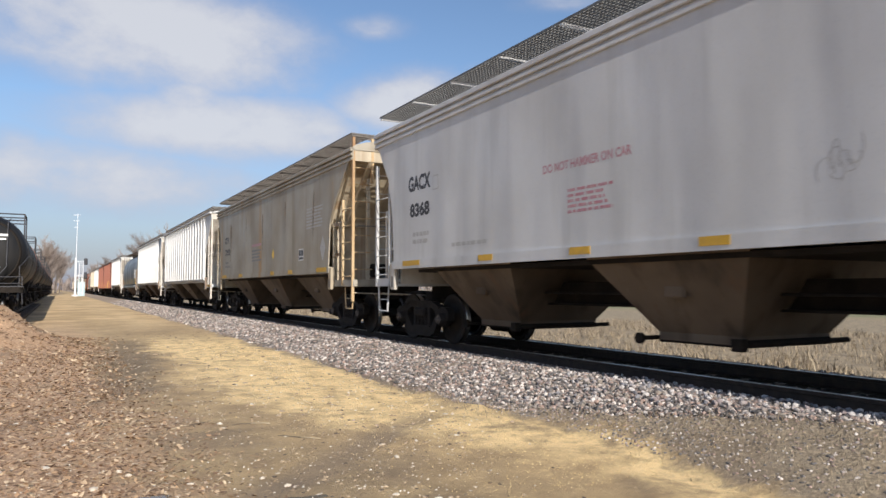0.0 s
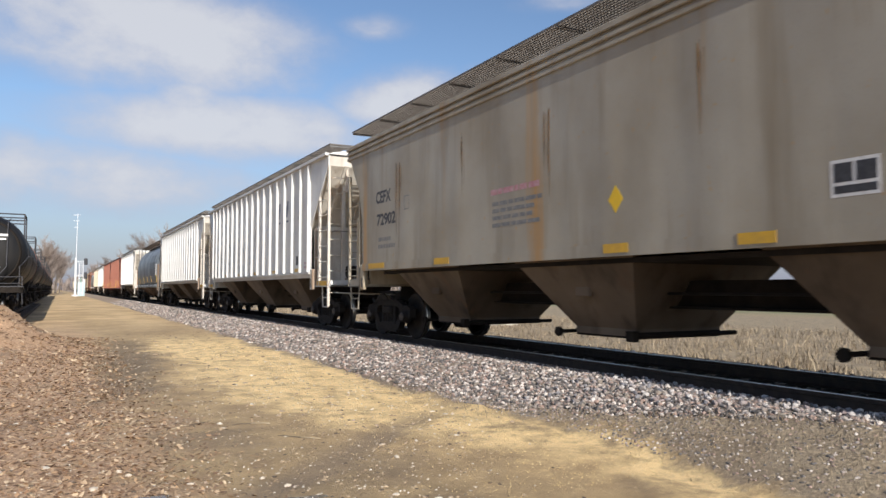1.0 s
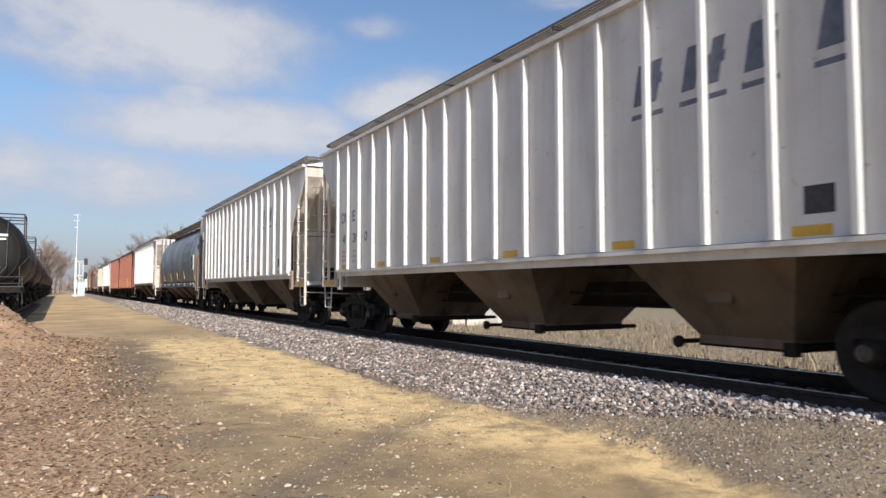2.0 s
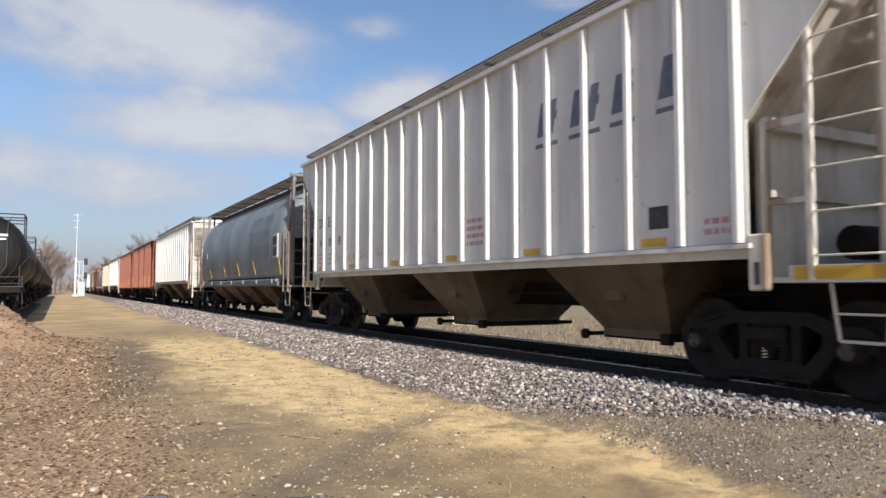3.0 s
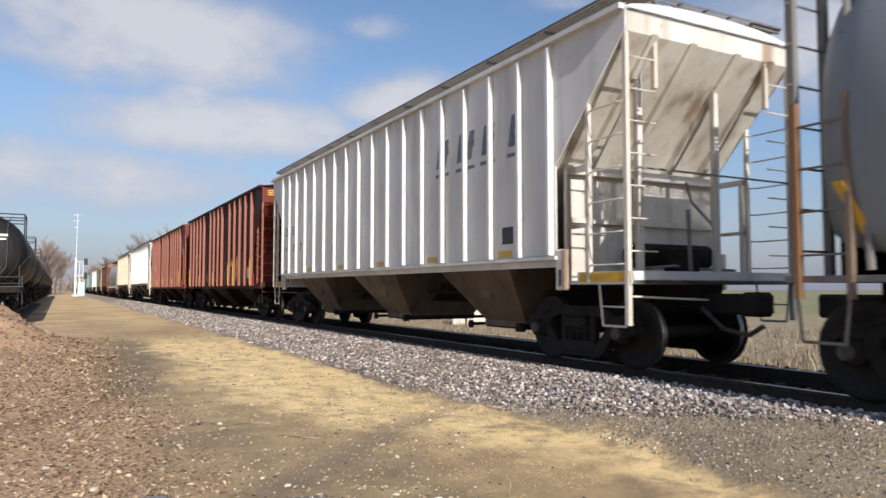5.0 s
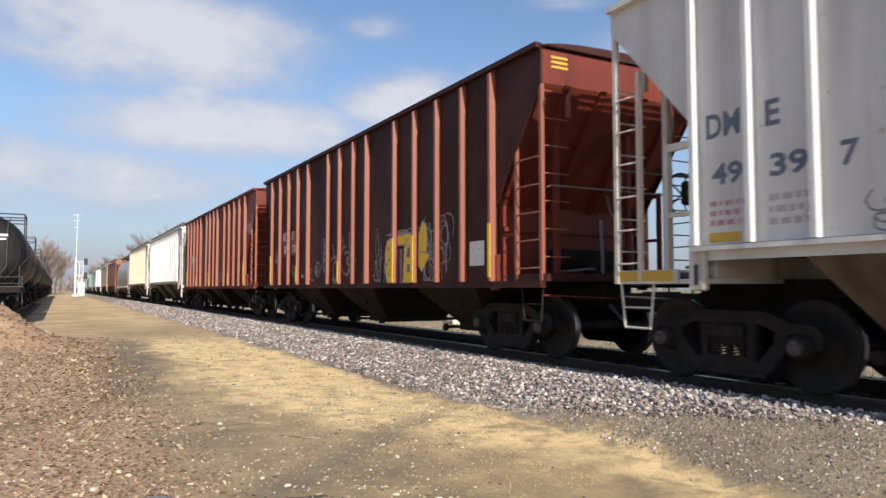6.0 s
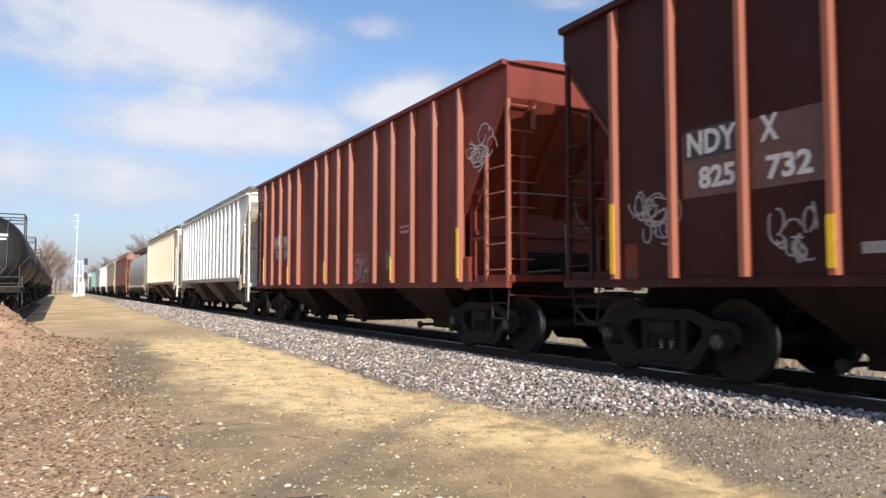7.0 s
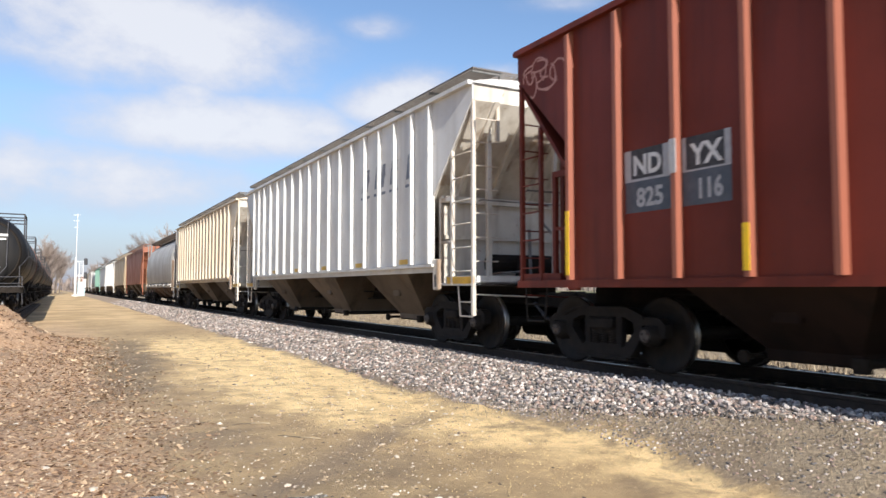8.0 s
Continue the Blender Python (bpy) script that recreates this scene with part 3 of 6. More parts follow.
def wheelset(car, y, keyed):
    ws = None
    if "axle" not in SHARED:
        bm = bmesh.new()
        lathe(bm, [(-1.02, 0.07), (-0.98, 0.09), (-0.8, 0.085), (-0.6, 0.09), (0.6, 0.09), (0.8, 0.085), (0.98, 0.09), (1.02, 0.07)], "x", 12)
        ws = part("wheelset", bm, M["wheel"], car, "steel wheelset with a bright worn tread", True)
        prof = [(-0.09, 0.05), (-0.09, 0.12), (-0.03, 0.16), (-0.02, 0.33), (-0.075, 0.385), (-0.075, 0.452), (-0.068, 0.457), (0.03, 0.46), (0.042, 0.482), (0.06, 0.482), (0.066, 0.46), (0.066, 0.38), (0.03, 0.33), (0.02, 0.16), (0.07, 0.12), (0.07, 0.05)]
        for s in (-1, 1):
            bm = bmesh.new()
            lathe(bm, [(-a * s * -1, r) for a, r in prof], "x", 36, (0.755 * s, 0, 0))
            w = part("wheel", bm, M["wheel"], ws, "", True)
            bm = bmesh.new()
            lathe(bm, [(s * -0.066, 0.4585), (s * 0.03, 0.4615), (s * 0.03, 0.44), (s * -0.066, 0.44)], "x", 36, (0.755 * s, 0, 0))
            # bright tread ring
            part("tread", bm, M["tread"], ws, "bright worn tread", True)
        SHARED["axle"] = ws
    else:
        src = SHARED["axle"]
        ws = again(src, car)
        tagged(ws, "steel wheelset with a bright worn tread")
        for c in src.children:
            again(c, ws)
    ws.location = (0, y, WHEEL_R)
    if keyed:
        wheelsets.append((ws, y))
    return ws


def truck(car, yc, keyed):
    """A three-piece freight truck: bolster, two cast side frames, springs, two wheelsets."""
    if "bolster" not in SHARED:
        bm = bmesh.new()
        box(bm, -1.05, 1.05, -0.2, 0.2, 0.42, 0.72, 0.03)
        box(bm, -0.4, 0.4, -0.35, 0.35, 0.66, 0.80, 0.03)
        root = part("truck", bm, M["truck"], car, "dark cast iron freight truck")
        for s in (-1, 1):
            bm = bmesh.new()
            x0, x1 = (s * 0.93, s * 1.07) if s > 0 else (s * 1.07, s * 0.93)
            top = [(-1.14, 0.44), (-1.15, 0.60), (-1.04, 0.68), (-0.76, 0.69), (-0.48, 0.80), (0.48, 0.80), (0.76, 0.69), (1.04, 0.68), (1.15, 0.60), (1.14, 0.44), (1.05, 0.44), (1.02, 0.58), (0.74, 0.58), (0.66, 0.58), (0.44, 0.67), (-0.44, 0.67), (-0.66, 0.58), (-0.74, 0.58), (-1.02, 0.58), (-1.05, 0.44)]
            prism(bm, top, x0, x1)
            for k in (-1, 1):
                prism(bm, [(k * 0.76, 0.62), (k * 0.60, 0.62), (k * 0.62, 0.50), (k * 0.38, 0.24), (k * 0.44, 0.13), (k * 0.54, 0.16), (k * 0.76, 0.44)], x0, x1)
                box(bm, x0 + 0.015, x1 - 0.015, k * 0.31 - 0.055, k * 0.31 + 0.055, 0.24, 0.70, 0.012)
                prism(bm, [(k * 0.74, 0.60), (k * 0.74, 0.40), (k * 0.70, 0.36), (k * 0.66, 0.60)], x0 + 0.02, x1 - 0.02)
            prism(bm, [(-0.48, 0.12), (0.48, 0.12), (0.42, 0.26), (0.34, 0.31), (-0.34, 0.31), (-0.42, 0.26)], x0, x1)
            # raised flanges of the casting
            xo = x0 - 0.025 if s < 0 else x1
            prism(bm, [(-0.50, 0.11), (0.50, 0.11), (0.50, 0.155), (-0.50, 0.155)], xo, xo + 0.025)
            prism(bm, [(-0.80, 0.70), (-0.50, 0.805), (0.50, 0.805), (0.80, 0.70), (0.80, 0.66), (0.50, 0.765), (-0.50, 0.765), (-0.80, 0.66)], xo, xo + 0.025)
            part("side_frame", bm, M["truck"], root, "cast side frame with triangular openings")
            bm = bmesh.new()
            box(bm, min(s * 0.90, s * 1.12), max(s * 0.90, s * 1.12), -0.23, 0.23, 0.50, 0.66, 0.03)
            part("bolster_end", bm, M["truck"], root)
            for k in (-1, 1):
                bm = bmesh.new()
                lathe(bm, [(0, 0.02), (0, 0.15), (s * 0.11, 0.15), (s * 0.13, 0.12), (s * 0.19, 0.12), (s * 0.20, 0.02)], "x", 16, (s * 0.94, k * 0.889, WHEEL_R))
                brg = part("bearing_adapter", bm, M["truck"], root, "", True)
                bm = bmesh.new()
                lathe(bm, [(s * 0.20, 0.085), (s * 0.225, 0.075), (s * 0.225, 0.01)], "x", 12, (s * 0.94, k * 0.889, WHEEL_R))
                for q in range(3):
                    aq = q * 2.0944 + 0.5
                    tube(bm, (s * 1.15, k * 0.889 + 0.045 * math.cos(aq), WHEEL_R + 0.045 * math.sin(aq)), (s * 1.185, k * 0.889 + 0.045 * math.cos(aq), WHEEL_R + 0.045 * math.sin(aq)), 0.016, 6)
                part("bearing_cap", bm, M["bearing"], brg, "worn steel bearing cap with three bolts")
            for k in range(3):
                bm = bmesh.new()
                yy = -0.17 + k * 0.17
                tube(bm, (s * 1.0, yy, 0.31), (s * 1.0, yy, 0.50), 0.042, 8)
                for j in range(6):
                    tube(bm, (s * 1.0, yy, 0.315 + j * 0.032), (s * 1.0, yy + 0.004, 0.333 + j * 0.032), 0.072, 12)
                part("spring", bm, M["truck"], root, "coil spring of the truck")
        SHARED["bolster"] = root
    else:
        src = SHARED["bolster"]
        root = again(src, car)
        tagged(root, "dark cast iron freight truck")
        for c in src.children:
            o = again(c, root)
            for g in c.children:
                again(g, o)
            if c.get("label"):
                tagged(o, c["label"])
    root.location = (0, yc, 0)
    wheelset(car, yc - 0.889, keyed)
    wheelset(car, yc + 0.889, keyed)


def ladder(car, Y, mat, low, high, inner, inner_top, far=False):
    """Corner ladder: a tall corner stile, a shorter stile along the side and one across the end, with rungs between."""
    for s in ((-1,) if far else (-1, 1)):
        bm = bmesh.new()
        ya, yb = sorted((Y(0.03), Y(0.09)))
        box(bm, min(s * 1.56, s * 1.50), max(s * 1.56, s * 1.50), ya, yb, low, high)
        lad = part("ladder", bm, mat, car, "steel corner ladder with round rungs")
        bm = bmesh.new()
        box(bm, min(s * 1.08, s * 1.02), max(s * 1.08, s * 1.02), ya, yb, 1.2 if far else 3.55, high)
        part("stile", bm, mat, lad)
        bm = bmesh.new()
        ya, yb = sorted((Y(inner), Y(inner + 0.05)))
        box(bm, min(s * 1.56, s * 1.50), max(s * 1.56, s * 1.50), ya, yb, 1.12, inner_top)
        part("stile", bm, mat, lad)
        z = 1.35
        while z < inner_top - 0.1:
            bm = bmesh.new()
            superbar(bm, [(s * 1.53, Y(0.06), z), (s * 1.58, Y(0.16), z - 0.01), (s * 1.58, Y(inner - 0.1), z - 0.01), (s * 1.53, Y(inner), z)], 0.011)
            part("rung", bm, mat, lad)
            z += 0.40
        z = 1.5
        while z < high:
            bm = bmesh.new()
            tube(bm, (s * 1.52, Y(0.05), z), (s * 1.05, Y(0.05), z), 0.011)
            part("rung", bm, mat, lad)
            z += 0.40
        bm = bmesh.new()
        superbar(bm, [(s * 1.5, Y(0.08), 1.12), (s * 1.5, Y(0.14), 0.58), (s * 1.5, Y(0.55), 0.58), (s * 1.5, Y(0.62), 1.12)], 0.016)
        tube(bm, (s * 1.5, Y(0.11), 0.82), (s * 1.5, Y(0.58), 0.82), 0.012)
        part("sill_step", bm, M["truck"] if mat in (M["ribsunlit"], M["red"], M["brown"]) else mat, car, "bent steel stirrup step")


def car_end(car, L, lead, mat, slope, beams=True, brake=False, sillmat=None, far=False, deep=1.4):
    """slope: (depth, height) rows of the end sheet from the top down."""
    Y = (lambda d: d) if lead else (lambda d: L - d)
    bm = bmesh.new()
    outer = [(Y(d), z) for d, z in slope]
    inner = [(Y(d + 0.05), z + 0.03) for d, z in slope][::-1]
    prism(bm, outer + inner, -1.53, 1.53)
    sheet = part("slope_sheet", bm, mat, car, "slanted end sheet")
    if far:
        return Y
    if beams:
        (d0, z0), (d1, z1) = slope[1], slope[-2]
        for x in (-1.1, -0.42, 0.42, 1.1):
            bm = bmesh.new()
            prism(bm, [(Y(d0 + 0.02), z0), (Y(d0 - 0.06), z0), (Y(d1 - 0.16), z1), (Y(d1 + 0.02), z1)], x - 0.05, x + 0.05)
            part("end_stiffener", bm, mat, sheet, "welded stiffening channel")
    for x in (-1.02, 0.4):
        bm = bmesh.new()
        ya, yb = sorted((Y(0.35), Y(0.43)))
        box(bm, x - 0.04, x + 0.04, ya, yb, 1.2, slope[1][1] - 0.35)
        part("end_post", bm, mat, car, "upright end post")
    bm = bmesh.new()
    ya, yb = sorted((Y(deep - 0.05), Y(deep + 0.03)))
    box(bm, -1.42, 1.42, ya, yb, 1.15, 2.75)
    part("bulkhead", bm, mat, car, "lower end bulkhead")
    for s in (-1, 1):
        bm = bmesh.new()
        for d in (deep - 0.16, deep - 0.62):
            box(bm, min(s * 1.44, s * 1.50), max(s * 1.44, s * 1.50), *sorted((Y(d), Y(d + 0.07))), 1.15, 2.66)
        box(bm, min(s * 1.44, s * 1.50), max(s * 1.44, s * 1.50), *sorted((Y(deep - 0.62), Y(deep - 0.09))), 2.6, 2.68)
        box(bm, min(s * 1.44, s * 1.50), max(s * 1.44, s * 1.50), *sorted((Y(deep - 0.62), Y(deep - 0.09))), 1.85, 1.90)
        part("corner_frame", bm, mat, car, "upright corner frame behind the ladder")
    bm = bmesh.new()
    box(bm, -1.44, 1.44, *sorted((Y(deep - 0.16), Y(deep - 0.06))), 2.62, 2.74)
    box(bm, -1.44, 1.44, *sorted((Y(deep - 0.12), Y(deep - 0.06))), 1.95, 2.02)
    part("end_beam", bm, mat, car, "horizontal end beam")
    bm = bmesh.new()
    for k in range(6):
        box(bm, -1.42, 1.42, *sorted((Y(0.06 + k * 0.07), Y(0.075 + k * 0.07))), 1.15, 1.18)
    part("crossover_grating", bm, M["dullgrate"], car, "narrow crossover step grating")
    bm = bmesh.new()
    superbar(bm, [(-1.45, Y(0.04), 2.5), (-1.4, Y(0.0), 2.52), (1.4, Y(0.0), 2.52), (1.45, Y(0.04), 2.5)], 0.013)
    tube(bm, (-0.2, Y(0.3), 1.2), (-0.2, Y(0.34), 2.1), 0.03)
    superbar(bm, [(0.8, Y(0.7), 1.2), (0.8, Y(0.72), 1.9), (0.5, Y(0.9), 2.3), (0.5, Y(1.0), 2.6)], 0.022)
    superbar(bm, [(-0.9, Y(0.55), 1.3), (-0.3, Y(0.5), 1.35), (0.2, Y(0.6), 1.32), (0.9, Y(0.5), 1.3)], 0.02)
    part("end_piping", bm, M["cage"], car, "handrail and bent brake pipes")
    bm = bmesh.new()
    ya, yb = sorted((Y(0.0), Y(deep)))
    box(bm, -1.5, 1.5, ya, yb, 1.1, 1.15)
    ya, yb = sorted((Y(0.0), Y(0.1)))
    box(bm, -1.52, 1.52, ya, yb, 1.1, 1.26)
    for s in (-1, 1):
        ya, yb = sorted((Y(0.0), Y(deep - 0.4)))
        box(bm, min(s * 1.5, s * 1.54), max(s * 1.5, s * 1.54), ya, yb, 1.1, 1.26)
    part("end_platform", bm, sillmat or mat, car, "end platform and sill")
    for s in (-1, 1):
        bm = bmesh.new()
        ya, yb = sorted((Y(deep - 0.2), Y(deep + 0.02)))
        box(bm, min(s * 1.50, s * 1.585), max(s * 1.50, s * 1.585), ya, yb, 1.02, 1.58, 0.02)
        pad = part("jacking_pad", bm, mat, car, "jacking pad bracket with a slot")
        bm = bmesh.new()
        box(bm, min(s * 1.56, s * 1.588), max(s * 1.56, s * 1.588), Y(deep - 0.09) - 0.03, Y(deep - 0.09) + 0.03, 1.08, 1.3)
        part("slot", bm, M["black"], pad)
    bm = bmesh.new()
    ya, yb = sorted((Y(-0.45), Y(0.6)))
    box(bm, -0.12, 0.12, ya, yb, 0.72, 0.98, 0.02)
    ya, yb = sorted((Y(-0.72), Y(-0.40)))
    box(bm, -0.17, 0.12, ya, yb, 0.70, 1.0, 0.05)
    part("coupler", bm, M["truck"], car, "rusty knuckle coupler")
    bm = bmesh.new()
    superbar(bm, [(-0.3, Y(0.05), 0.8), (-0.32, Y(-0.3), 0.55), (-0.25, Y(-0.6), 0.48), (-0.15, Y(-0.75), 0.6)], 0.03)
    part("air_hose", bm, M["black"], car, "black rubber air hose")
    bm = bmesh.new()
    tube(bm, (-1.5, Y(0.07), 0.95), (-0.3, Y(-0.05), 0.9), 0.014)
    part("uncoupling_lever", bm, mat, car)
    if brake:
        bm = bmesh.new()
        c = Vector((-0.55, Y(0.18), 2.25))
        pts = [c + Vector((0.27 * math.cos(a * 0.2618), 0, 0.27 * math.sin(a * 0.2618))) for a in range(25)]
        superbar(bm, pts, 0.016)
        for a in range(5):
            tube(bm, c, c + Vector((0.27 * math.cos(a * 1.2566), 0, 0.27 * math.sin(a * 1.2566))), 0.012)
        w = part("brake_wheel", bm, M["black"], car, "black hand brake wheel")
        bm = bmesh.new()
        ya, yb = sorted((Y(0.24), Y(0.42)))
        box(bm, -0.66, -0.44, ya, yb, 2.1, 2.4, 0.03)
        part("brake_gear_box", bm, M["under"], car)
        bm = bmesh.new()
        tube(bm, (0.3, Y(0.7), 1.55), (0.3, Y(1.25), 1.55), 0.18, 14)
        tube(bm, (-0.45, Y(0.6), 1.45), (0.7, Y(0.6), 1.45), 0.14, 14)
        part("air_reservoir", bm, M["under"], car, "grimy air brake reservoir")
    else:
        bm = bmesh.new()
        tube(bm, (-0.7, Y(0.9), 1.5), (0.75, Y(0.9), 1.5), 0.17, 14)
        box(bm, -0.2, 0.2, *sorted((Y(0.5), Y(0.8))), 1.2, 1.6, 0.02)
        part("air_reservoir", bm, M["under"], car, "grimy air brake reservoir")
    return Y


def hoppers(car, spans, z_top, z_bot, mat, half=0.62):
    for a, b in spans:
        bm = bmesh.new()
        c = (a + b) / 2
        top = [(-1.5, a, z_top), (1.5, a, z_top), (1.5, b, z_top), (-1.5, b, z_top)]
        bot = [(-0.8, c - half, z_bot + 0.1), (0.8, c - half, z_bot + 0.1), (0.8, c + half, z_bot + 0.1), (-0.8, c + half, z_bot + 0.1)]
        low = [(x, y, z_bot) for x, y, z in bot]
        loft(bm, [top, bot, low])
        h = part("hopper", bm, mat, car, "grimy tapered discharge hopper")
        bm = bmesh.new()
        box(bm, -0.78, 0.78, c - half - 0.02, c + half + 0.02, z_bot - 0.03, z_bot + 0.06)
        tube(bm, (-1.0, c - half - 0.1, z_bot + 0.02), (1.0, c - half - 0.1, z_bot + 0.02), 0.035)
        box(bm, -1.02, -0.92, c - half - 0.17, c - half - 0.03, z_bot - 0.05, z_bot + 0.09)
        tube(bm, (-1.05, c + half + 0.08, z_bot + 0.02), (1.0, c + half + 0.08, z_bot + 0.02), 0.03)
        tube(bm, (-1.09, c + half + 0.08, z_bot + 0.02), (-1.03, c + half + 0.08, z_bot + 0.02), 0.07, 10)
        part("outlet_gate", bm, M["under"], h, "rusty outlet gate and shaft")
        bm = bmesh.new()
        zm = z_bot + 0.1 + 0.52 * (z_top - z_bot - 0.1)
        xm = 0.8 + 0.52 * 0.7
        box(bm, -xm - 0.035, -xm + 0.03, c - 0.16, c + 0.16, zm - 0.09, zm + 0.09, 0.02)
        part("vibrator_bracket", bm, mat, h, "bolted bracket on the hopper side")


def running_board(car, L, z, x0, x1, mat, sup_mat, y0=0.1, y1=None, bars_n=9, gap=0.065):
    y1 = L - 0.1 if y1 is None else y1
    for s in (-1, 1):
        bm = bmesh.new()
        a, b = sorted((s * x0, s * x1))
        for k in range(bars_n + 1):
            x = a + (b - a) * k / bars_n
            box(bm, x - 0.006, x + 0.006, y0, y1, z, z + 0.035)
        y = y0
        while y < y1:
            box(bm, a, b, y, y + 0.012, z + 0.005, z + 0.028)
            y += gap
        rb = part("running_board", bm, mat, car, "open steel grating running board")
        n = int(L / 1.55)
        for k in range(n + 1):
            y = y0 + 0.05 + (y1 - y0 - 0.1) * k / n
            bm = bmesh.new()
            box(bm, a, b, y - 0.02, y + 0.02, z - 0.04, z)
            box(bm, min(s * x0, s * (x0 - 0.04)), max(s * x0, s * (x0 - 0.04)), y - 0.02, y + 0.02, z - 0.42, z)
            part("board_bracket", bm, sup_mat, rb)
    for yy in (y0, y1 - 0.5):
        bm = bmesh.new()
        for k in range(6):
            box(bm, -x0, x0, yy + k * 0.1, yy + k * 0.1 + 0.012, z, z + 0.03)
        for k in range(5):
            x = -x0 + 2 * x0 * k / 4
            box(bm, x - 0.006, x + 0.006, yy, yy + 0.5, z, z + 0.03)
        tagged(part("end_running_board", bm, mat, car), kind="stuff")


def roof(car, L, z_eave, z_top, half, mat, hatches=True):
    bm = bmesh.new()
    secs = []
    prof = [(half * math.sin(a), z_eave + (z_top - z_eave) * (math.cos(a) - math.cos(1.45)) / (1 - math.cos(1.45))) for a in np.linspace(-1.45, 1.45, 11)]
    prof = [(x * half / (half * math.sin(1.45)), z) for x, z in prof]
    under = [(half - 0.05, z_eave - 0.05), (-half + 0.05, z_eave - 0.05)]
    for y in (0.02, L - 0.02):
        secs.append([(x, y, z) for x, z in prof + under])
    loft(bm, secs)
    r = part("roof", bm, mat, car, "rounded sheet metal roof")
    if hatches:
        bm = bmesh.new()
        box(bm, -0.3, 0.3, 0.8, L - 0.8, z_top - 0.02, z_top + 0.13, 0.03)
        part("hatch_cover", bm, mat, r, "long trough hatch cover")


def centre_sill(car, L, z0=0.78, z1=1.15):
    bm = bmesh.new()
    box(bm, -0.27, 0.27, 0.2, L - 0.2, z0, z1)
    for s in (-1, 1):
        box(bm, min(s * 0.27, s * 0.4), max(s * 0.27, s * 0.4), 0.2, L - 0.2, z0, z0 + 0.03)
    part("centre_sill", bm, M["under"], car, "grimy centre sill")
    # Added dark plate that stands in for the shaded space between the hoppers.
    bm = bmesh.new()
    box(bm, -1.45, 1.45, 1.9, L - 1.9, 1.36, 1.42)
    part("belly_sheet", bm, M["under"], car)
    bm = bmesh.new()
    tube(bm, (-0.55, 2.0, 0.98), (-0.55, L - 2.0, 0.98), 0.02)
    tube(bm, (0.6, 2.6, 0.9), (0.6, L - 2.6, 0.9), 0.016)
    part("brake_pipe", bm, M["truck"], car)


def finish_side(car, name, pts, x, mat, label):
    for s in (-1, 1):
        bm = bmesh.new()
        prism(bm, pts, min(s * x, s * (x - 0.03)), max(s * x, s * (x - 0.03)))
        part(name, bm, mat, car, label)


def ribs_on(car, places, z0, z1, mat, depth=0.085, wide=0.088, x=1.57, label="pressed vertical side rib"):
    bm = bmesh.new()
    pr = [(-x, -wide * 0.5), (-x - depth, -wide * 0.36), (-x - depth, wide * 0.36), (-x, wide * 0.5)]
    loft(bm, [[(a, b, z) for a, b in pr] for z in (z0, z0 + 0.02, z1 - 0.08)] + [[(-x, b, z1) for a, b in pr]])
    first = part("rib", bm, mat, car, label)
    first.location.y = places[0]
    for y in places[1:]:
        again(first, car, pose(0, y, 0))
    for y in places:
        again(first, car, pose(0, y, 0, 0, 0, 180))


def new_car(name, label, group="wagons of the freight train"):
    c = new(name)
    return tagged(c, label, "railway wagon", group)


def trucks(car, L, keyed):
    truck(car, 0.72 + 0.889, keyed)
    truck(car, L - 0.35 - 0.889, keyed)


def ribbed_hopper(L, body, label, keyed=True, far=False, stripes=True):
    car = new_car("covered_hopper_wagon", label)
    dl, dt = 1.42, 1.34
    finish_side(car, "side_sheet", [(0.02, 4.5), (0.02, 4.22), (dl, 2.74), (dl, 1.5), (L - dt, 1.5), (L - dt, 2.74), (L - 0.02, 4.22), (L - 0.02, 4.5)], 1.57, body, "ribbed side sheet")
    step = (L - 5.73) / 13
    places = [1.5, 2.23] + [L - 2.7 - step * k for k in range(13, -1, -1)] + [L - 2.02, L - 1.33]
    ribs_on(car, places, 1.5, 4.48, body)
    for s in (-1, 1):
        bm = bmesh.new()
        box(bm, min(s * 1.55, s * 1.66), max(s * 1.55, s * 1.66), 0.02, L - 0.02, 4.46, 4.53)
        part("eave_rail", bm, body, car)
        bm = bmesh.new()
        box(bm, min(s * 1.50, s * 1.64), max(s * 1.50, s * 1.64), 1.36, L - 1.28, 1.44, 1.49)
        box(bm, min(s * 1.50, s * 1.54), max(s * 1.50, s * 1.54), 1.36, L - 1.28, 1.34, 1.46)
        part("side_sill", bm, body, car, "angle iron side sill")
    roof(car, L, 4.5, 4.66, 1.57, body)
    running_board(car, L, 4.76, 0.95, 1.5, M["dullgrate"], M["grate"])
    sl = [(0.02, 4.5), (0.02, 4.2), (1.42, 2.72), (3.0, 1.42)]
    for lead in (True, False):
        Y = car_end(car, L, lead, body if far else M["ribend"], sl, True, not lead, body, far, 1.4)
        ladder(car, Y, body if far else M["worn"], 0.6 if lead else 1.1, 4.42, 0.74 if lead else 0.42, 3.63, far)
        if stripes and not far:
            a, b = sorted((Y(0.02), Y(0.95)))
            plate("yellow_stripe", a, b, 1.13, 1.25, M["yellow"], car, -1.545, "faded yellow safety stripe")
    if not far:
        centre_sill(car, L)
    hoppers(car, [(L - 13.4, L - 11.1), (L - 9.15, L - 6.75), (L - 4.75, L - 2.45)], 1.4, 0.40, M["hopper"])
    if not far:
        for y in [places[k] for k in (2, 5, 8, 11, 14, 17)]:
            plate("reflector", y - 0.55, y - 0.15, 1.52, 1.62, M["yellow"], car, -1.575, "faded yellow reflector patch")
    trucks(car, L, keyed)
    return car


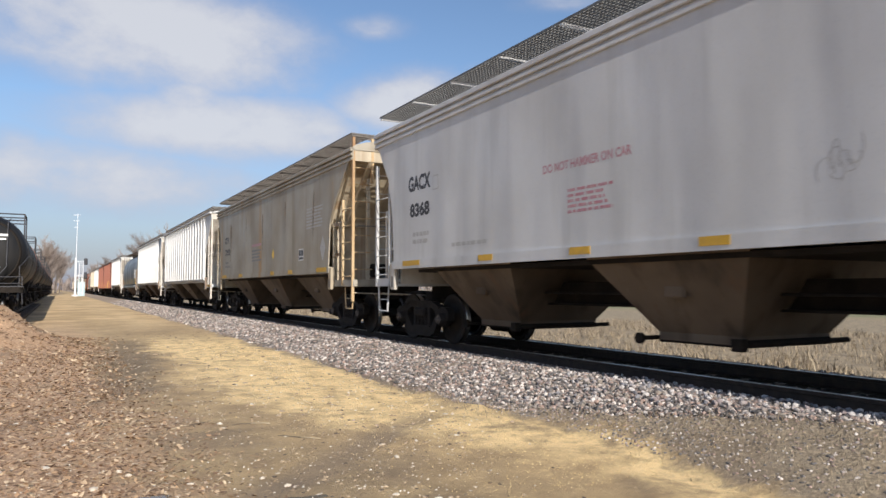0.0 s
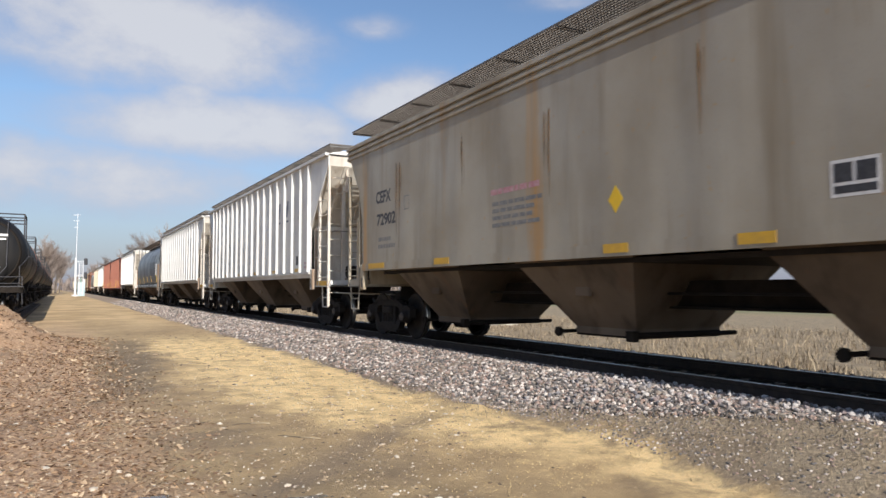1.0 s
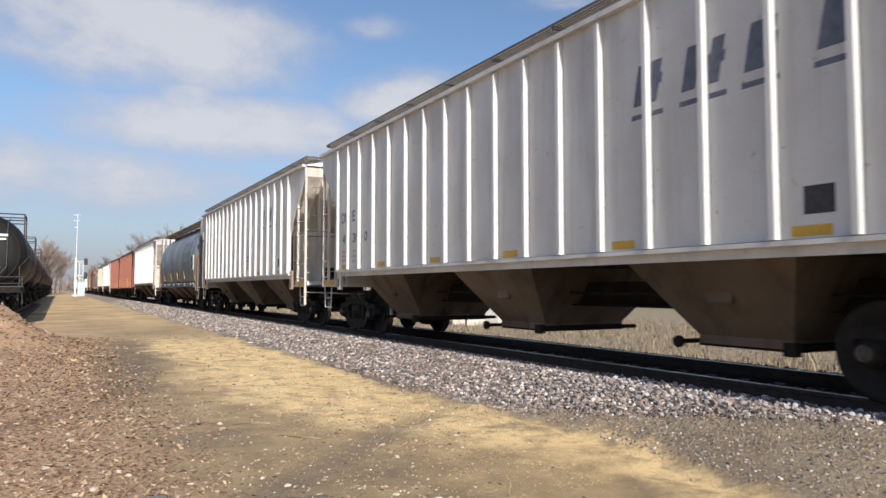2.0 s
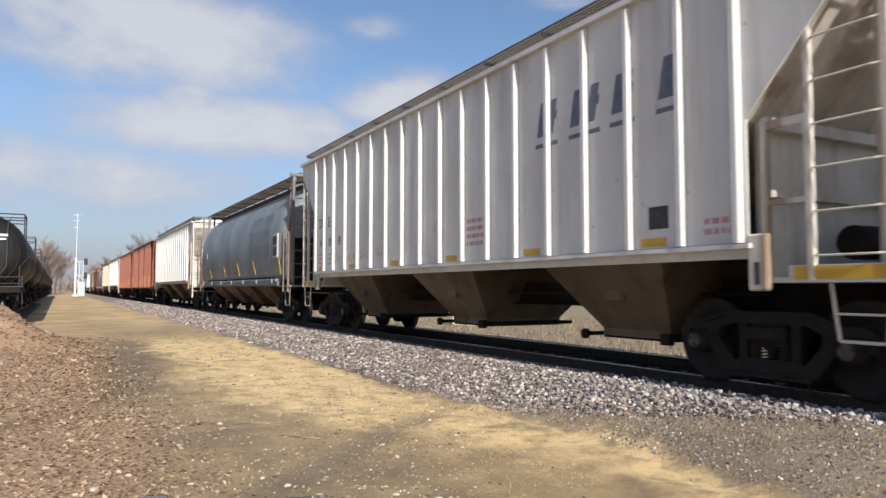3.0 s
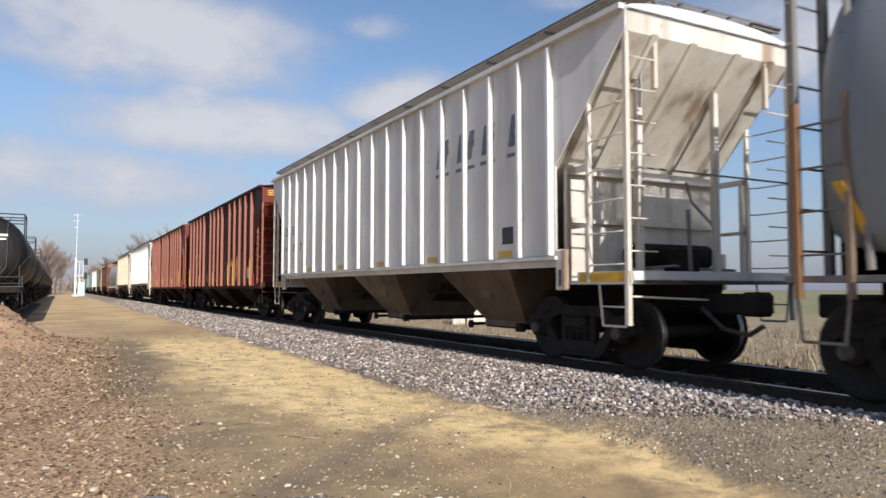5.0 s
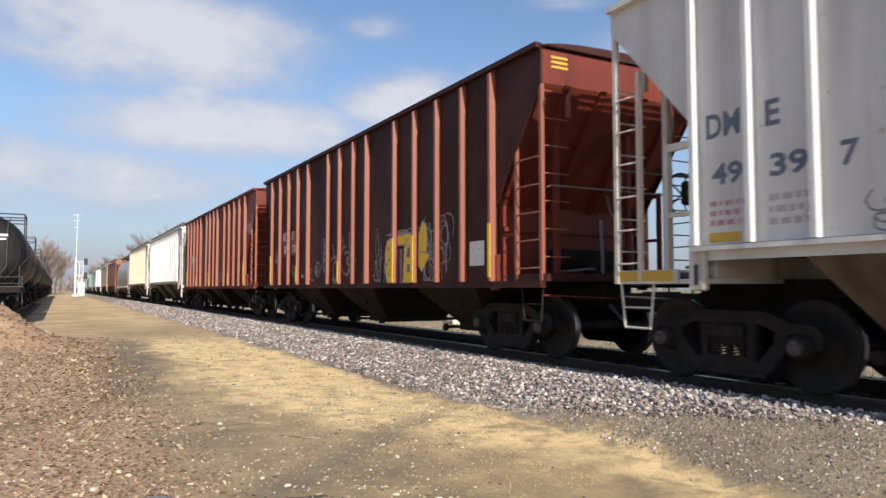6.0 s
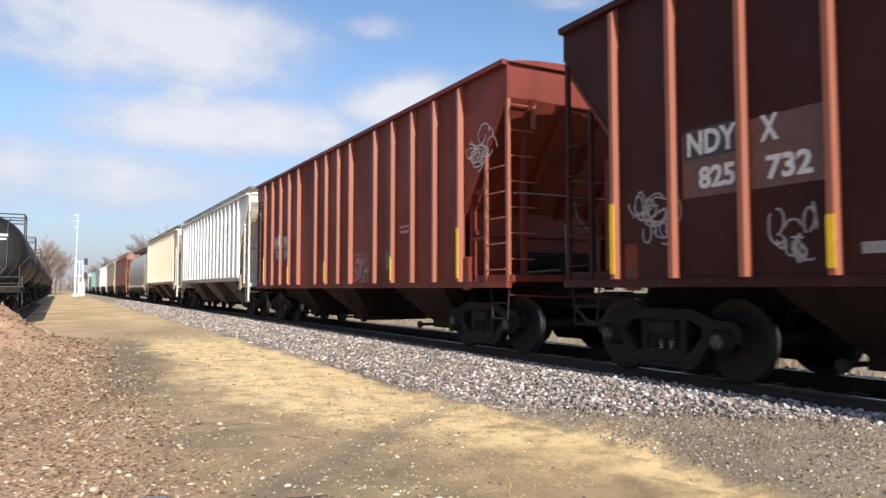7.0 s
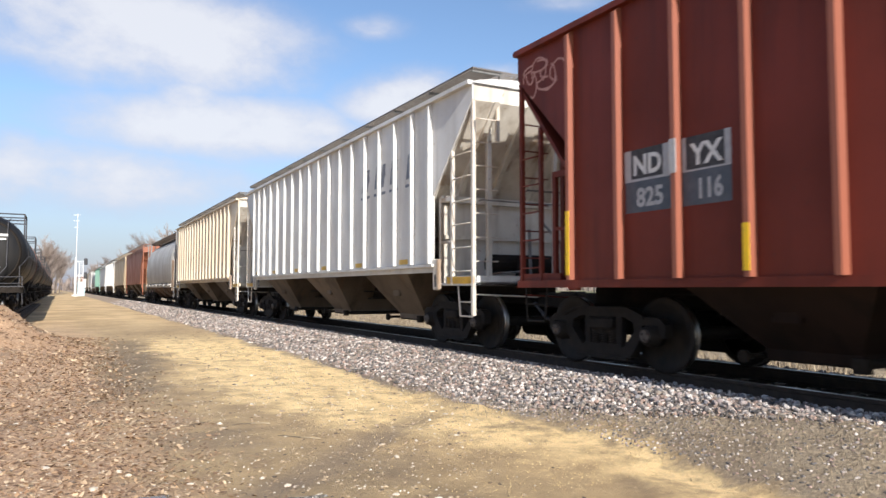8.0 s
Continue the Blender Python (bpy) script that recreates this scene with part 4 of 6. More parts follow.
def smooth_hopper(L, body, label, keyed=True, far=False, grate="grate", endmat="ribend", ladmat="worn"):
    car = new_car("covered_hopper_wagon", label)
    pl, pt = [(0.3, 4.05), (0.75, 3.65), (1.25, 3.15), (1.58, 2.7), (1.68, 1.55)], [(0.2, 4.05), (0.42, 3.7), (0.72, 3.3), (0.92, 2.6), (1.0, 1.55)]
    pts = [(0.02, 4.36), (0.02, 4.1)] + pl + [(L - d, z) for d, z in pt[::-1]] + [(L - 0.02, 4.05), (L - 0.02, 4.36)]
    finish_side(car, "side_sheet", pts, 1.57, body, "smooth welded side sheet")
    for s in (-1, 1):
        for k, (z, h) in enumerate(((4.06, 0.07), (4.17, 0.07), (4.28, 0.09))):
            bm = bmesh.new()
            box(bm, min(s * 1.565, s * (1.60 + 0.012 * k)), max(s * 1.565, s * (1.60 + 0.012 * k)), 0.02, L - 0.02, z, z + h, 0.012)
            part("cornice_rib", bm, body, car, "pressed cornice along the roof edge")
        bm = bmesh.new()
        box(bm, min(s * 1.54, s * 1.60), max(s * 1.54, s * 1.60), 1.55, L - 1.0, 1.44, 1.6)
        part("side_sill", bm, body, car, "pale side sill")
    roof(car, L, 4.36, 4.62, 1.60, body)
    running_board(car, L, 4.74, 0.95, 1.5, M[grate], body if grate == "grate" else M[grate], 0.25, None, 9, 0.09 if grate == "grate" else 0.065)
    for lead in (True, False):
        sl = [(0.04, 4.4), (0.04, 4.06), (0.3, 4.03), (0.75, 3.63), (1.25, 3.13), (1.58, 2.68), (3.2, 1.45)] if lead else [(0.04, 4.4), (0.04, 4.03), (0.2, 4.03), (0.42, 3.68), (0.72, 3.28), (0.92, 2.58), (2.6, 1.45)]
        Y = car_end(car, L, lead, body if far else M[endmat], sl, True, not lead, body, far, 1.62 if lead else 1.05)
        ladder(car, Y, M[ladmat] if lead and not far else body, 0.75 if lead else 1.1, 4.62 if lead else 3.7, 0.7, 3.2, far)
    if not far:
        centre_sill(car, L)
    hoppers(car, [(L - 13.7, L - 11.1), (L - 9.4, L - 6.8), (L - 5.1, L - 2.45)], 1.5, 0.40, M["hopper"])
    trucks(car, L, keyed)
    return car


def round_hopper(L, body, label, keyed=True, far=False):
    """Tear-drop section body between end cages."""
    car = new_car("covered_hopper_wagon", label)
    prof = [(0.0, 4.36), (0.45, 4.33), (0.85, 4.2), (1.18, 3.92), (1.42, 3.5), (1.55, 3.0), (1.58, 2.5), (1.56, 2.0), (1.50, 1.6), (1.42, 1.36), (0.9, 1.30), (0, 1.3)]
    ring = prof + [(-x, z) for x, z in prof[-2:0:-1]]
    bm = bmesh.new()
    secs = []
    for y, k in ((0.5, 0.6), (0.56, 0.82), (0.75, 0.94), (1.05, 0.985), (1.5, 1.0), (4.0, 1.0), (7.0, 1.0), (10, 1.0), (13, 1.0), (L - 1.2, 1.0), (L - 0.8, 0.985), (L - 0.5, 0.94), (L - 0.3, 0.84), (L - 0.24, 0.6)):
        secs.append([(x * k, y, 2.7 + (z - 2.7) * k) for x, z in ring])
    loft(bm, secs)
    part("shell", bm, body, car, "rounded steel shell", True)
    for s in (-1, 1):
        bm = bmesh.new()
        box(bm, min(s * 1.45, s * 1.60), max(s * 1.45, s * 1.60), 1.25, L - 1.15, 1.27, 1.36, 0.015)
        box(bm, min(s * 1.45, s * 1.52), max(s * 1.45, s * 1.52), 1.25, L - 1.15, 1.14, 1.27)
        tube(bm, (s * 1.60, 2.0, 1.22), (s * 1.60, L - 2.0, 1.22), 0.014)
        part("side_sill", bm, body, car, "narrow side sill with a pipe below")
        for k in range(7):
            bm = bmesh.new()
            y = 1.6 + k * (L - 3.2) / 6
            box(bm, min(s * 1.60, s * 1.64), max(s * 1.60, s * 1.64), y - 0.06, y + 0.06, 1.22, 1.36)
            part("sill_bracket", bm, body, car)
    running_board(car, L, 4.55, 0.55, 1.2, M["rustgrate"], M["rustgrate"], 0.05)
    bm = bmesh.new()
    box(bm, -0.62, 0.62, 0.9, L - 0.5, 4.26, 4.50, 0.04)
    part("roof_deck", bm, M["rustgrate"], car, "dark rusty roof deck with hatches")
    for lead in (True, False):
        Y = (lambda d: d) if lead else (lambda d: L - d)
        for s in (-1, 1):
            for x in (1.42, 0.92):
                bm = bmesh.new()
                box(bm, *sorted((s * x, s * (x - 0.07))), *sorted((Y(0.02), Y(0.10))), 1.1, 4.5)
                part("cage_post", bm, M["cage"], car, "upright end cage post")
            for d in (0.12, 0.62):
                bm = bmesh.new()
                box(bm, *sorted((s * 1.53, s * 1.47)), *sorted((Y(d), Y(d + 0.055))), 0.95, 2.78)
                part("cage_post", bm, M["rustcage"], car, "short rusty ladder stile")
            for d, e in ((0.45, 0.8), (0.75, 1.15)):
                bm = bmesh.new()
                tube(bm, (s * 1.2, Y(d), 4.5), (s * 1.46, Y(e), 1.2), 0.035, 6)
                part("cage_brace", bm, M["cage"], car, "slanting cage brace")
            for k in range(8):
                bm = bmesh.new()
                tube(bm, (s * 1.46, Y(0.06), 1.4 + k * 0.4), (s * 0.92, Y(0.06), 1.4 + k * 0.4), 0.012)
                if k < 4:
                    tube(bm, (s * 1.5, Y(0.14), 1.35 + k * 0.4), (s * 1.5, Y(0.65), 1.35 + k * 0.4), 0.012)
                part("rung", bm, M["cage"], car)
            bm = bmesh.new()
            superbar(bm, [(s * 1.45, Y(0.08), 1.12), (s * 1.45, Y(0.14), 0.55), (s * 1.45, Y(0.55), 0.55), (s * 1.45, Y(0.62), 1.12)], 0.016)
            part("sill_step", bm, M["cage"], car, "bent steel stirrup step")
        bm = bmesh.new()
        a, b = sorted((Y(0.0), Y(0.1)))
        box(bm, -1.5, 1.5, a, b, 4.46, 4.54)
        a, b = sorted((Y(0.0), Y(1.2)))
        box(bm, -1.5, 1.5, a, b, 1.1, 1.16)
        part("end_platform", bm, M["cage"], car, "end platform and top bar")
        bm = bmesh.new()
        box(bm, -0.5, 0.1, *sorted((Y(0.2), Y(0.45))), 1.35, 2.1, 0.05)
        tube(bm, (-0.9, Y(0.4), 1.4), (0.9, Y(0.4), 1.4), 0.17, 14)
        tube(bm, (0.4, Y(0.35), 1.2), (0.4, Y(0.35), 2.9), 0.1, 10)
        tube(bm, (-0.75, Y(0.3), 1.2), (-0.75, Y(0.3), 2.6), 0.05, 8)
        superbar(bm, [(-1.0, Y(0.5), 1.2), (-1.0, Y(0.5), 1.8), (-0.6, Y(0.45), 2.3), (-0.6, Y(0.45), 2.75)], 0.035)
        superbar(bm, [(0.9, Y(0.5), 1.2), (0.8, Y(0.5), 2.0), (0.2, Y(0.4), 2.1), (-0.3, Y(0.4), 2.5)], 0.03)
        # Dark plate added behind the equipment to imitate the shaded wagon end.
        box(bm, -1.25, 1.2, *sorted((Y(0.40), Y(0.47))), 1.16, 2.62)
        part("brake_equipment", bm, M["under"], car, "dark brake equipment with an added plate that darkens the end")
        bm = bmesh.new()
        c = Vector((-0.1, Y(0.1), 2.6))
        superbar(bm, [c + Vector((0.27 * math.cos(q * 0.3927), 0, 0.27 * math.sin(q * 0.3927))) for q in range(17)], 0.017)
        for q in range(5):
            tube(bm, c, c + Vector((0.27 * math.cos(q * 1.2566), 0, 0.27 * math.sin(q * 1.2566))), 0.012)
        tube(bm, c, c + Vector((0, Y(0.4) - Y(0.1), 0)), 0.05, 8)
        part("brake_wheel", bm, M["black"], car, "black hand brake wheel")
        bm = bmesh.new()
        box(bm, -0.12, 0.12, *sorted((Y(-0.6), Y(0.6))), 0.72, 0.98, 0.03)
        part("coupler", bm, M["truck"], car, "rusty knuckle coupler")
    if not far:
        centre_sill(car, L, 0.86)
    hoppers(car, [(L - 12.75, L - 10.5), (L - 10.05, L - 7.8), (L - 7.4, L - 5.1), (L - 4.7, L - 2.45)], 1.2, 0.42, M["hopperrust"], 0.5)
    trucks(car, L, keyed)
    return car


def red_hopper(L, body, ribmat, label, keyed=True, far=False, o=(1.4, 1.28), endmat=None):
    car = new_car("covered_hopper_wagon", label)
    places = [o[0] + 0.915 * n for n in range(5)] + [L / 2 + d for d in (-1.25, -0.45, 0.45, 1.28)] + [L - o[1] - 0.92 * n for n in range(4, -1, -1)]
    dl, dt = places[0] - 0.04, L - places[-1] - 0.02
    finish_side(car, "side_sheet", [(0.02, 4.55), (0.02, 4.0), (dl, 2.32), (dl, 1.15), (L - dt, 1.15), (L - dt, 2.9), (L - 0.02, 4.15), (L - 0.02, 4.55)], 1.57, body, "ribbed side sheet")
    ribs_on(car, places, 1.16, 4.52, ribmat, 0.10, 0.09, 1.57, "deep pressed side rib, sunlight put into its paler red")
    for s in (-1, 1):
        bm = bmesh.new()
        box(bm, min(s * 1.55, s * 1.66), max(s * 1.55, s * 1.66), 0.02, L - 0.02, 4.50, 4.58)
        part("eave_rail", bm, body, car)
        bm = bmesh.new()
        box(bm, min(s * 1.5, s * 1.6), max(s * 1.5, s * 1.6), 0.02, L - 0.02, 1.06, 1.16)
        part("side_sill", bm, body, car, "dark side sill")
    roof(car, L, 4.54, 4.68, 1.57, body)
    running_board(car, L, 4.74, 0.2, 0.75, M["rustgrate"], M["rustgrate"], 0.4)
    sl = [(0.02, 4.56), (0.02, 4.0), (1.36, 2.3), (2.8, 1.2)]
    for lead in (True, False):
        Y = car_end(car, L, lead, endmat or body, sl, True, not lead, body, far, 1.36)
        ladder(car, Y, ribmat if lead else body, 1.1, 4.5 if lead else 4.1, 0.66 if lead else 0.5, 3.35, far)
    if not far:
        centre_sill(car, L)
    hoppers(car, [(L - 13.3, L - 11.0), (L - 8.9, L - 6.5), (L - 5.2, L - 3.0)], 1.12, 0.30, M["hopperdark"], 0.52)
    if not far:
        for i, h in ((0, 0.85), (3, 0.47), (7, 0.5), (10, 0.47), (13, 0.85)):
            bm = bmesh.new()
            box(bm, -1.677, -1.668, places[i] - 0.036, places[i] + 0.036, 1.22, 1.22 + h)
            part("reflector", bm, M["brightyellow"], car, "bright yellow reflective strip")
    trucks(car, L, keyed)
    return car


# ---------------------------------------------------------------- the train
SPEED = 15.81
train = []


def add(car, y):
    train.append((car, y))
    return car


def doodle(car, y, z, w, h, seed, mat, r=0.012, x=-1.58, loops=6):
    """Loose spray lines."""
    rng = random.Random(seed)
    x = snug(x)
    bm = bmesh.new()
    for k in range(loops):
        cx, cz, rx, rz = y - rng.uniform(0, w), z + rng.uniform(0, h), rng.uniform(0.1, 0.3) * w, rng.uniform(0.15, 0.45) * h
        a0, a1 = rng.uniform(0, 6), rng.uniform(2, 5)
        pts = [(x, cx + rx * math.cos(a0 + a1 * i / 8), max(1.2, cz + rz * math.sin(a0 + a1 * i / 8 * rng.uniform(0.9, 1.1)))) for i in range(9)]
        for p, q in zip(pts, pts[1:]):
            d = Vector((0, q[1] - p[1], q[2] - p[2]))
            if d.length < 1e-4:
                continue
            n = Vector((0, -d.z, d.y)).normalized() * r
            bm.faces.new([bm.verts.new(Vector(v)) for v in (Vector(p) - n, Vector(q) - n, Vector(q) + n, Vector(p) + n)])
    g = bmesh.ops.extrude_face_region(bm, geom=bm.faces[:])
    for v in g["geom"]:
        if isinstance(v, bmesh.types.BMVert):
            v.co.x -= 0.0005
    return part("spray_tag", bm, mat, car, "thin spray-painted lines")


a = add(smooth_hopper(16.13, M["white"], "clean white covered hopper with smooth sides and red stencils"), -2.01)
lettering("GACX", 14.44, 2.92, 0.30, M["black"], a, -1.575, 0.93, "black reporting letters", 0.016)
lettering("8368", 14.37, 2.42, 0.27, M["black"], a, -1.575, 0.82, "black wagon number", 0.016)
bars(14.25, 2.12, 0.9, 0.28, 2, M["greyink"], a, -1.575, seed=3)
bars(12.7, 1.84, 1.5, 0.12, 1, M["greyink"], a, -1.575, seed=4)
lettering("DO NOT HAMMER ON CAR", 10.05, 2.655, 0.125, M["redink"], a, -1.575, 1.76, "red warning lettering", 0.004)
bars(9.51, 2.38, 1.0, 0.36, 5, M["redink"], a, -1.575, seed=5)
for y0, w in ((13.9, 0.73), (11.35, 0.42), (9.03, 0.42), (6.88, 0.40), (4.6, 0.42)):
    plate("reflector", y0, y0 + w, 1.49, 1.59, M["yellow"], a, -1.602, "faded yellow reflector patch")
plate("data_plate", 13.2, 13.42, 2.85, 3.12, M["greyink"], a, -1.573)
plate("data_plate", 13.22, 13.40, 2.87, 3.10, M["white"], a, -1.576)
doodle(a, 5.9, 2.0, 0.4, 0.35, 71, M["greyink"], 0.005, -1.576, 9)

b = add(smooth_hopper(16.13, M["cream"], "weathered cream covered hopper with rust streaks", grate="dullgrate", endmat="creamend", ladmat="ochre"), 15.45)
lettering("CEFX", 14.41, 2.86, 0.27, M["black"], b, -1.575, 0.77, "black reporting letters", 0.012)
lettering("72902", 14.35, 2.38, 0.26, M["black"], b, -1.575, 0.95, "black wagon number", 0.012)
bars(14.27, 2.13, 0.85, 0.3, 2, M["ink_dark"], b, -1.575, seed=8)
bars(9.78, 2.6, 1.54, 0.16, 1, M["redink"], b, -1.575, seed=9)
bars(9.74, 2.4, 1.5, 0.45, 4, M["ink_dark"], b, -1.575, seed=10)
bars(3.49, 3.25, 1.6, 0.6, 7, M["greyink"], b, -1.575, seed=11)
plate("hazard_panel", 3.74, 4.18, 1.84, 2.17, M["whiteink"], b, -1.574, "black and white bordered panel")
for y0, y1, z0, z1 in ((3.98, 4.15, 1.97, 2.14), (3.77, 3.95, 1.97, 2.14), (3.77, 4.15, 1.87, 1.94)):
    plate("panel_field", y0, y1, z0, z1, M["black"], b, -1.578)
bm = bmesh.new()
prism(bm, [(6.93, 2.32), (7.06, 2.14), (6.93, 1.97), (6.80, 2.14)], -1.5722, -1.5702)
part("diamond_sticker", bm, M["brightyellow"], b, "yellow diamond sticker")
bm = bmesh.new()
prism(bm, [(2.1, 2.42), (2.32, 2.10), (2.1, 1.78), (1.88, 2.10)], -1.5722, -1.5702)
part("diamond_sticker", bm, M["greyink"], b, "faded grey diamond placard")
for y0, w in ((13.9, 0.84), (11.1, 0.56), (6.69, 0.44), (4.71, 0.43), (1.72, 0.78)):
    plate("reflector", y0, y0 + w, 1.48, 1.595, M["yellow"], b, -1.602, "faded yellow reflector patch")
plate("data_plate", 12.76, 13.0, 2.61, 2.89, M["ink_dark"], b, -1.573)
plate("data_plate", 12.78, 12.98, 2.63, 2.87, M["cream"], b, -1.576)

for yc, w, z0, z1 in ((13.28, 0.13, 1.66, 3.72), (10.7, 0.07, 2.5, 3.72), (8.3, 0.1, 2.1, 3.72), (5.6, 0.07, 2.6, 3.72), (2.9, 0.09, 2.0, 3.72)):
    bm = bmesh.new()
    rs_ = random.Random(int(yc * 100))
    for q in range(9):
        off, half = rs_.gauss(0, w * 0.55), rs_.uniform(0.1, 0.32) * w
        top, low = z1 - rs_.uniform(0, 0.15) * (z1 - z0), max(1.62, z0 + rs_.uniform(0, 0.7) * (z1 - z0))
        x = -1.5715 - 0.0003 * q
        bm.faces.new([bm.verts.new((x, yc + off + e_, zz)) for e_, zz in ((0, low), (-half, low + 0.35 * (top - low)), (-half * 0.7, top), (half * 0.7, top), (half, low + 0.35 * (top - low)))])
    part("rust_streak", bm, M["run"], b, "orange-brown rust run")


def big_logo(car, y):
    """Four slanting blue blocks with a bar beneath each."""
    for ya, w in ((y, 0.47), (y - 0.74, 0.6), (y - 1.55, 0.4), (y - 2.33, 0.37)):
        for o, t in ((0.0, 0.19), (w - 0.26, 0.16)):
            bm = bmesh.new()
            prism(bm, [(ya - o, 3.2), (ya - o - 0.1, 3.68), (ya - o - 0.1 - t, 3.68), (ya - o - t, 3.2)], -1.5716, -1.5702)
            part("painted_mark", bm, M["navy"], car, "faded blue slanting block")
        bm = bmesh.new()
        prism(bm, [(ya - 0.04, 3.40), (ya - 0.06, 3.52), (ya - w + 0.0, 3.52), (ya - w + 0.02, 3.40)], -1.5714, -1.5703)
        part("painted_mark", bm, M["navy"], car, "faded blue block")
        bm = bmesh.new()
        box(bm, -1.5716, -1.5702, ya - w, ya + 0.03, 3.04, 3.1)
        part("painted_bar", bm, M["navy"], car, "faded blue bar")


def small_marks(car, L, number, seed):
    lettering("DM", L - 1.47, 2.61, 0.26, M["navy"], car, -1.575, 0.42, "faded blue letters", 0.01)
    lettering("E", L - 2.18, 2.61, 0.26, M["navy"], car, -1.575, 0.16, "faded blue letter", 0.01)
    for txt, off, w in zip(number, (1.53, 2.22, 2.92), (0.38, 0.4, 0.17)):
        lettering(txt, L - off, 2.11, 0.23, M["navy"], car, -1.575, w, "faded blue numerals", 0.01)
    bars(L - 1.5, 1.95, 0.5, 0.3, 3, M["redink"], car, -1.575, seed=seed)
    bars(L - 2.2, 1.95, 0.6, 0.35, 3, M["greyink"], car, -1.575, seed=seed + 1)


RW = "white covered hopper with ribbed sides and faded blue marks"
c = add(ribbed_hopper(16.3, M["ribwhite"], RW), 32.95)
big_logo(c, 4.91)
small_marks(c, 16.3, ("49", "39", "0"), 20)
plate("data_plate", 2.45, 2.75, 1.72, 1.98, M["black"], c, -1.575)
bars(1.95, 1.78, 0.4, 0.22, 2, M["redink"], c, -1.575, seed=33)
d = add(ribbed_hopper(16.05, M["ribwhite"], RW), 50.7)
big_logo(d, 4.91)
small_marks(d, 16.05, ("49", "04", "8"), 22)
for n in range(9):
    doodle(d, 13.2 - 0.36 * n, 1.72, 0.22, 0.18, 60 + n, M["ink_dark"], 0.007, -1.576, 3)
doodle(d, 8.2, 1.9, 0.5, 0.25, 6, M["ink_dark"], 0.005, -1.576, 9)
plate("data_plate", 2.45, 2.75, 1.72, 1.98, M["black"], d, -1.575)
bars(1.95, 1.78, 0.4, 0.22, 2, M["redink"], d, -1.575, seed=34)
bars(6.9, 2.2, 0.8, 0.5, 4, M["redink"], d, -1.575, seed=35)

e = add(round_hopper(15.2, M["grey"], "blue-grey covered hopper with a rounded shell and rust streaks"), 68.2)
T = 15.2


def shell_patch(car, y0, y1, rows, mat, label):
    """Repainted area that follows the curve of the shell."""
    bm = bmesh.new()
    loft(bm, [[(-x - 0.002, y, z) for x, z in rows] + [(-x - 0.006, y, z) for x, z in rows[::-1]] for y in (y0, y1)])
    return part("repaint_patch", bm, mat, car, label)


shell_patch(e, 2.0, 4.75, [(1.56, 2.0), (1.58, 2.5), (1.55, 3.0), (1.42, 3.5)], paint("paint_patch_grey", (0.175, 0.19, 0.20), (0.13, 0.135, 0.135), 0.6), "darker grey repainted rectangle")
for y, z0, z1, lean in ((14.68, 1.51, 1.99, 0.2), (12.36, 1.5, 1.9, 0.18), (9.32, 1.53, 1.97, 0.15), (6.78, 1.54, 2.0, 0.1), (4.3, 1.55, 2.0, 0.12), (1.0, 1.5, 2.02, 0.05)):
    bm = bmesh.new()
    xa, xb = -1.505 + (0.08 if y > T - 1.2 else 0), -1.572 + (0.04 if y > T - 1.2 else 0)
    vs = [bm.verts.new(p) for p in ((xa - 0.004, y - lean, z0), (xa - 0.004, y - lean - 0.1, z0), (xb - 0.008, y - 0.1, z1), (xb - 0.008, y, z1))]
    bm.faces.new(vs)
    r = bmesh.ops.extrude_face_region(bm, geom=bm.faces[:])
    for v in r["geom"]:
        if isinstance(v, bmesh.types.BMVert):
            v.co.x -= 0.012
    part("yellow_dash", bm, M["brightyellow"] if y < 2 else M["yellow"], e, "slanting yellow reflective dash")
bm = bmesh.new()
box(bm, -1.592, -1.57, 13.0, 13.33, 2.4, 2.64)
part("grey_patch", bm, M["panelgrey"], e, "pale grey paint patch")
lettering("DME", 13.77, 2.42, 0.22, M["ink_dark"], e, -1.595, 0.75, "dark letters", 0.006)
bars(13.7, 2.1, 0.7, 0.14, 1, M["greyink"], e, -1.592, seed=41)
bm = bmesh.new()
box(bm, -1.60, -1.55, 1.05, 1.57, 2.03, 2.79)
pan = part("paper_holder", bm, M["panelgrey"], e, "grey framed double panel")
for z0, z1 in ((2.09, 2.38), (2.42, 2.71)):
    bm = bmesh.new()
    box(bm, -1.606, -1.598, 1.1, 1.52, z0, z1)
    part("panel_field", bm, M["black"], pan)

f = add(ribbed_hopper(16.1, M["ribwhite"], RW), 85.4)
big_logo(f, 4.91)
small_marks(f, 16.1, ("49", "39", "7"), 24)
doodle(f, 12.95, 1.6, 0.5, 0.3, 7, M["ink_dark"], 0.009, -1.576, 9)
plate("data_plate", 2.45, 2.75, 1.72, 1.98, M["black"], f, -1.575)

# End sheets in the brighter red imitate the sunlight that falls on them.
g = add(red_hopper(15.32, M["brown"], M["ribsunlit"], "dark brown-red covered hopper with graffiti and ribs in a sunlit tone", o=(1.26, 1.05), endmat=M["red"]), 102.93)
bm = bmesh.new()
for q in range(3):
    box(bm, -1.38, -1.08, 0.012, 0.0195, 4.24 + q * 0.07, 4.275 + q * 0.07)
tagged(part("end_stencil", bm, M["yellow"], g, "small yellow stencil lines"), kind="stuff")
plate("patch", 11.5, 13.24, 2.02, 2.72, plain("patch_brown", (0.15, 0.07, 0.055), (0.11, 0.055, 0.045), 6, 0.5), g, -1.574, "faded rectangular repaint patch")
plate("mark_field", 12.51, 13.22, 2.43, 2.76, M["black"], g, -1.577, "black lettering field")
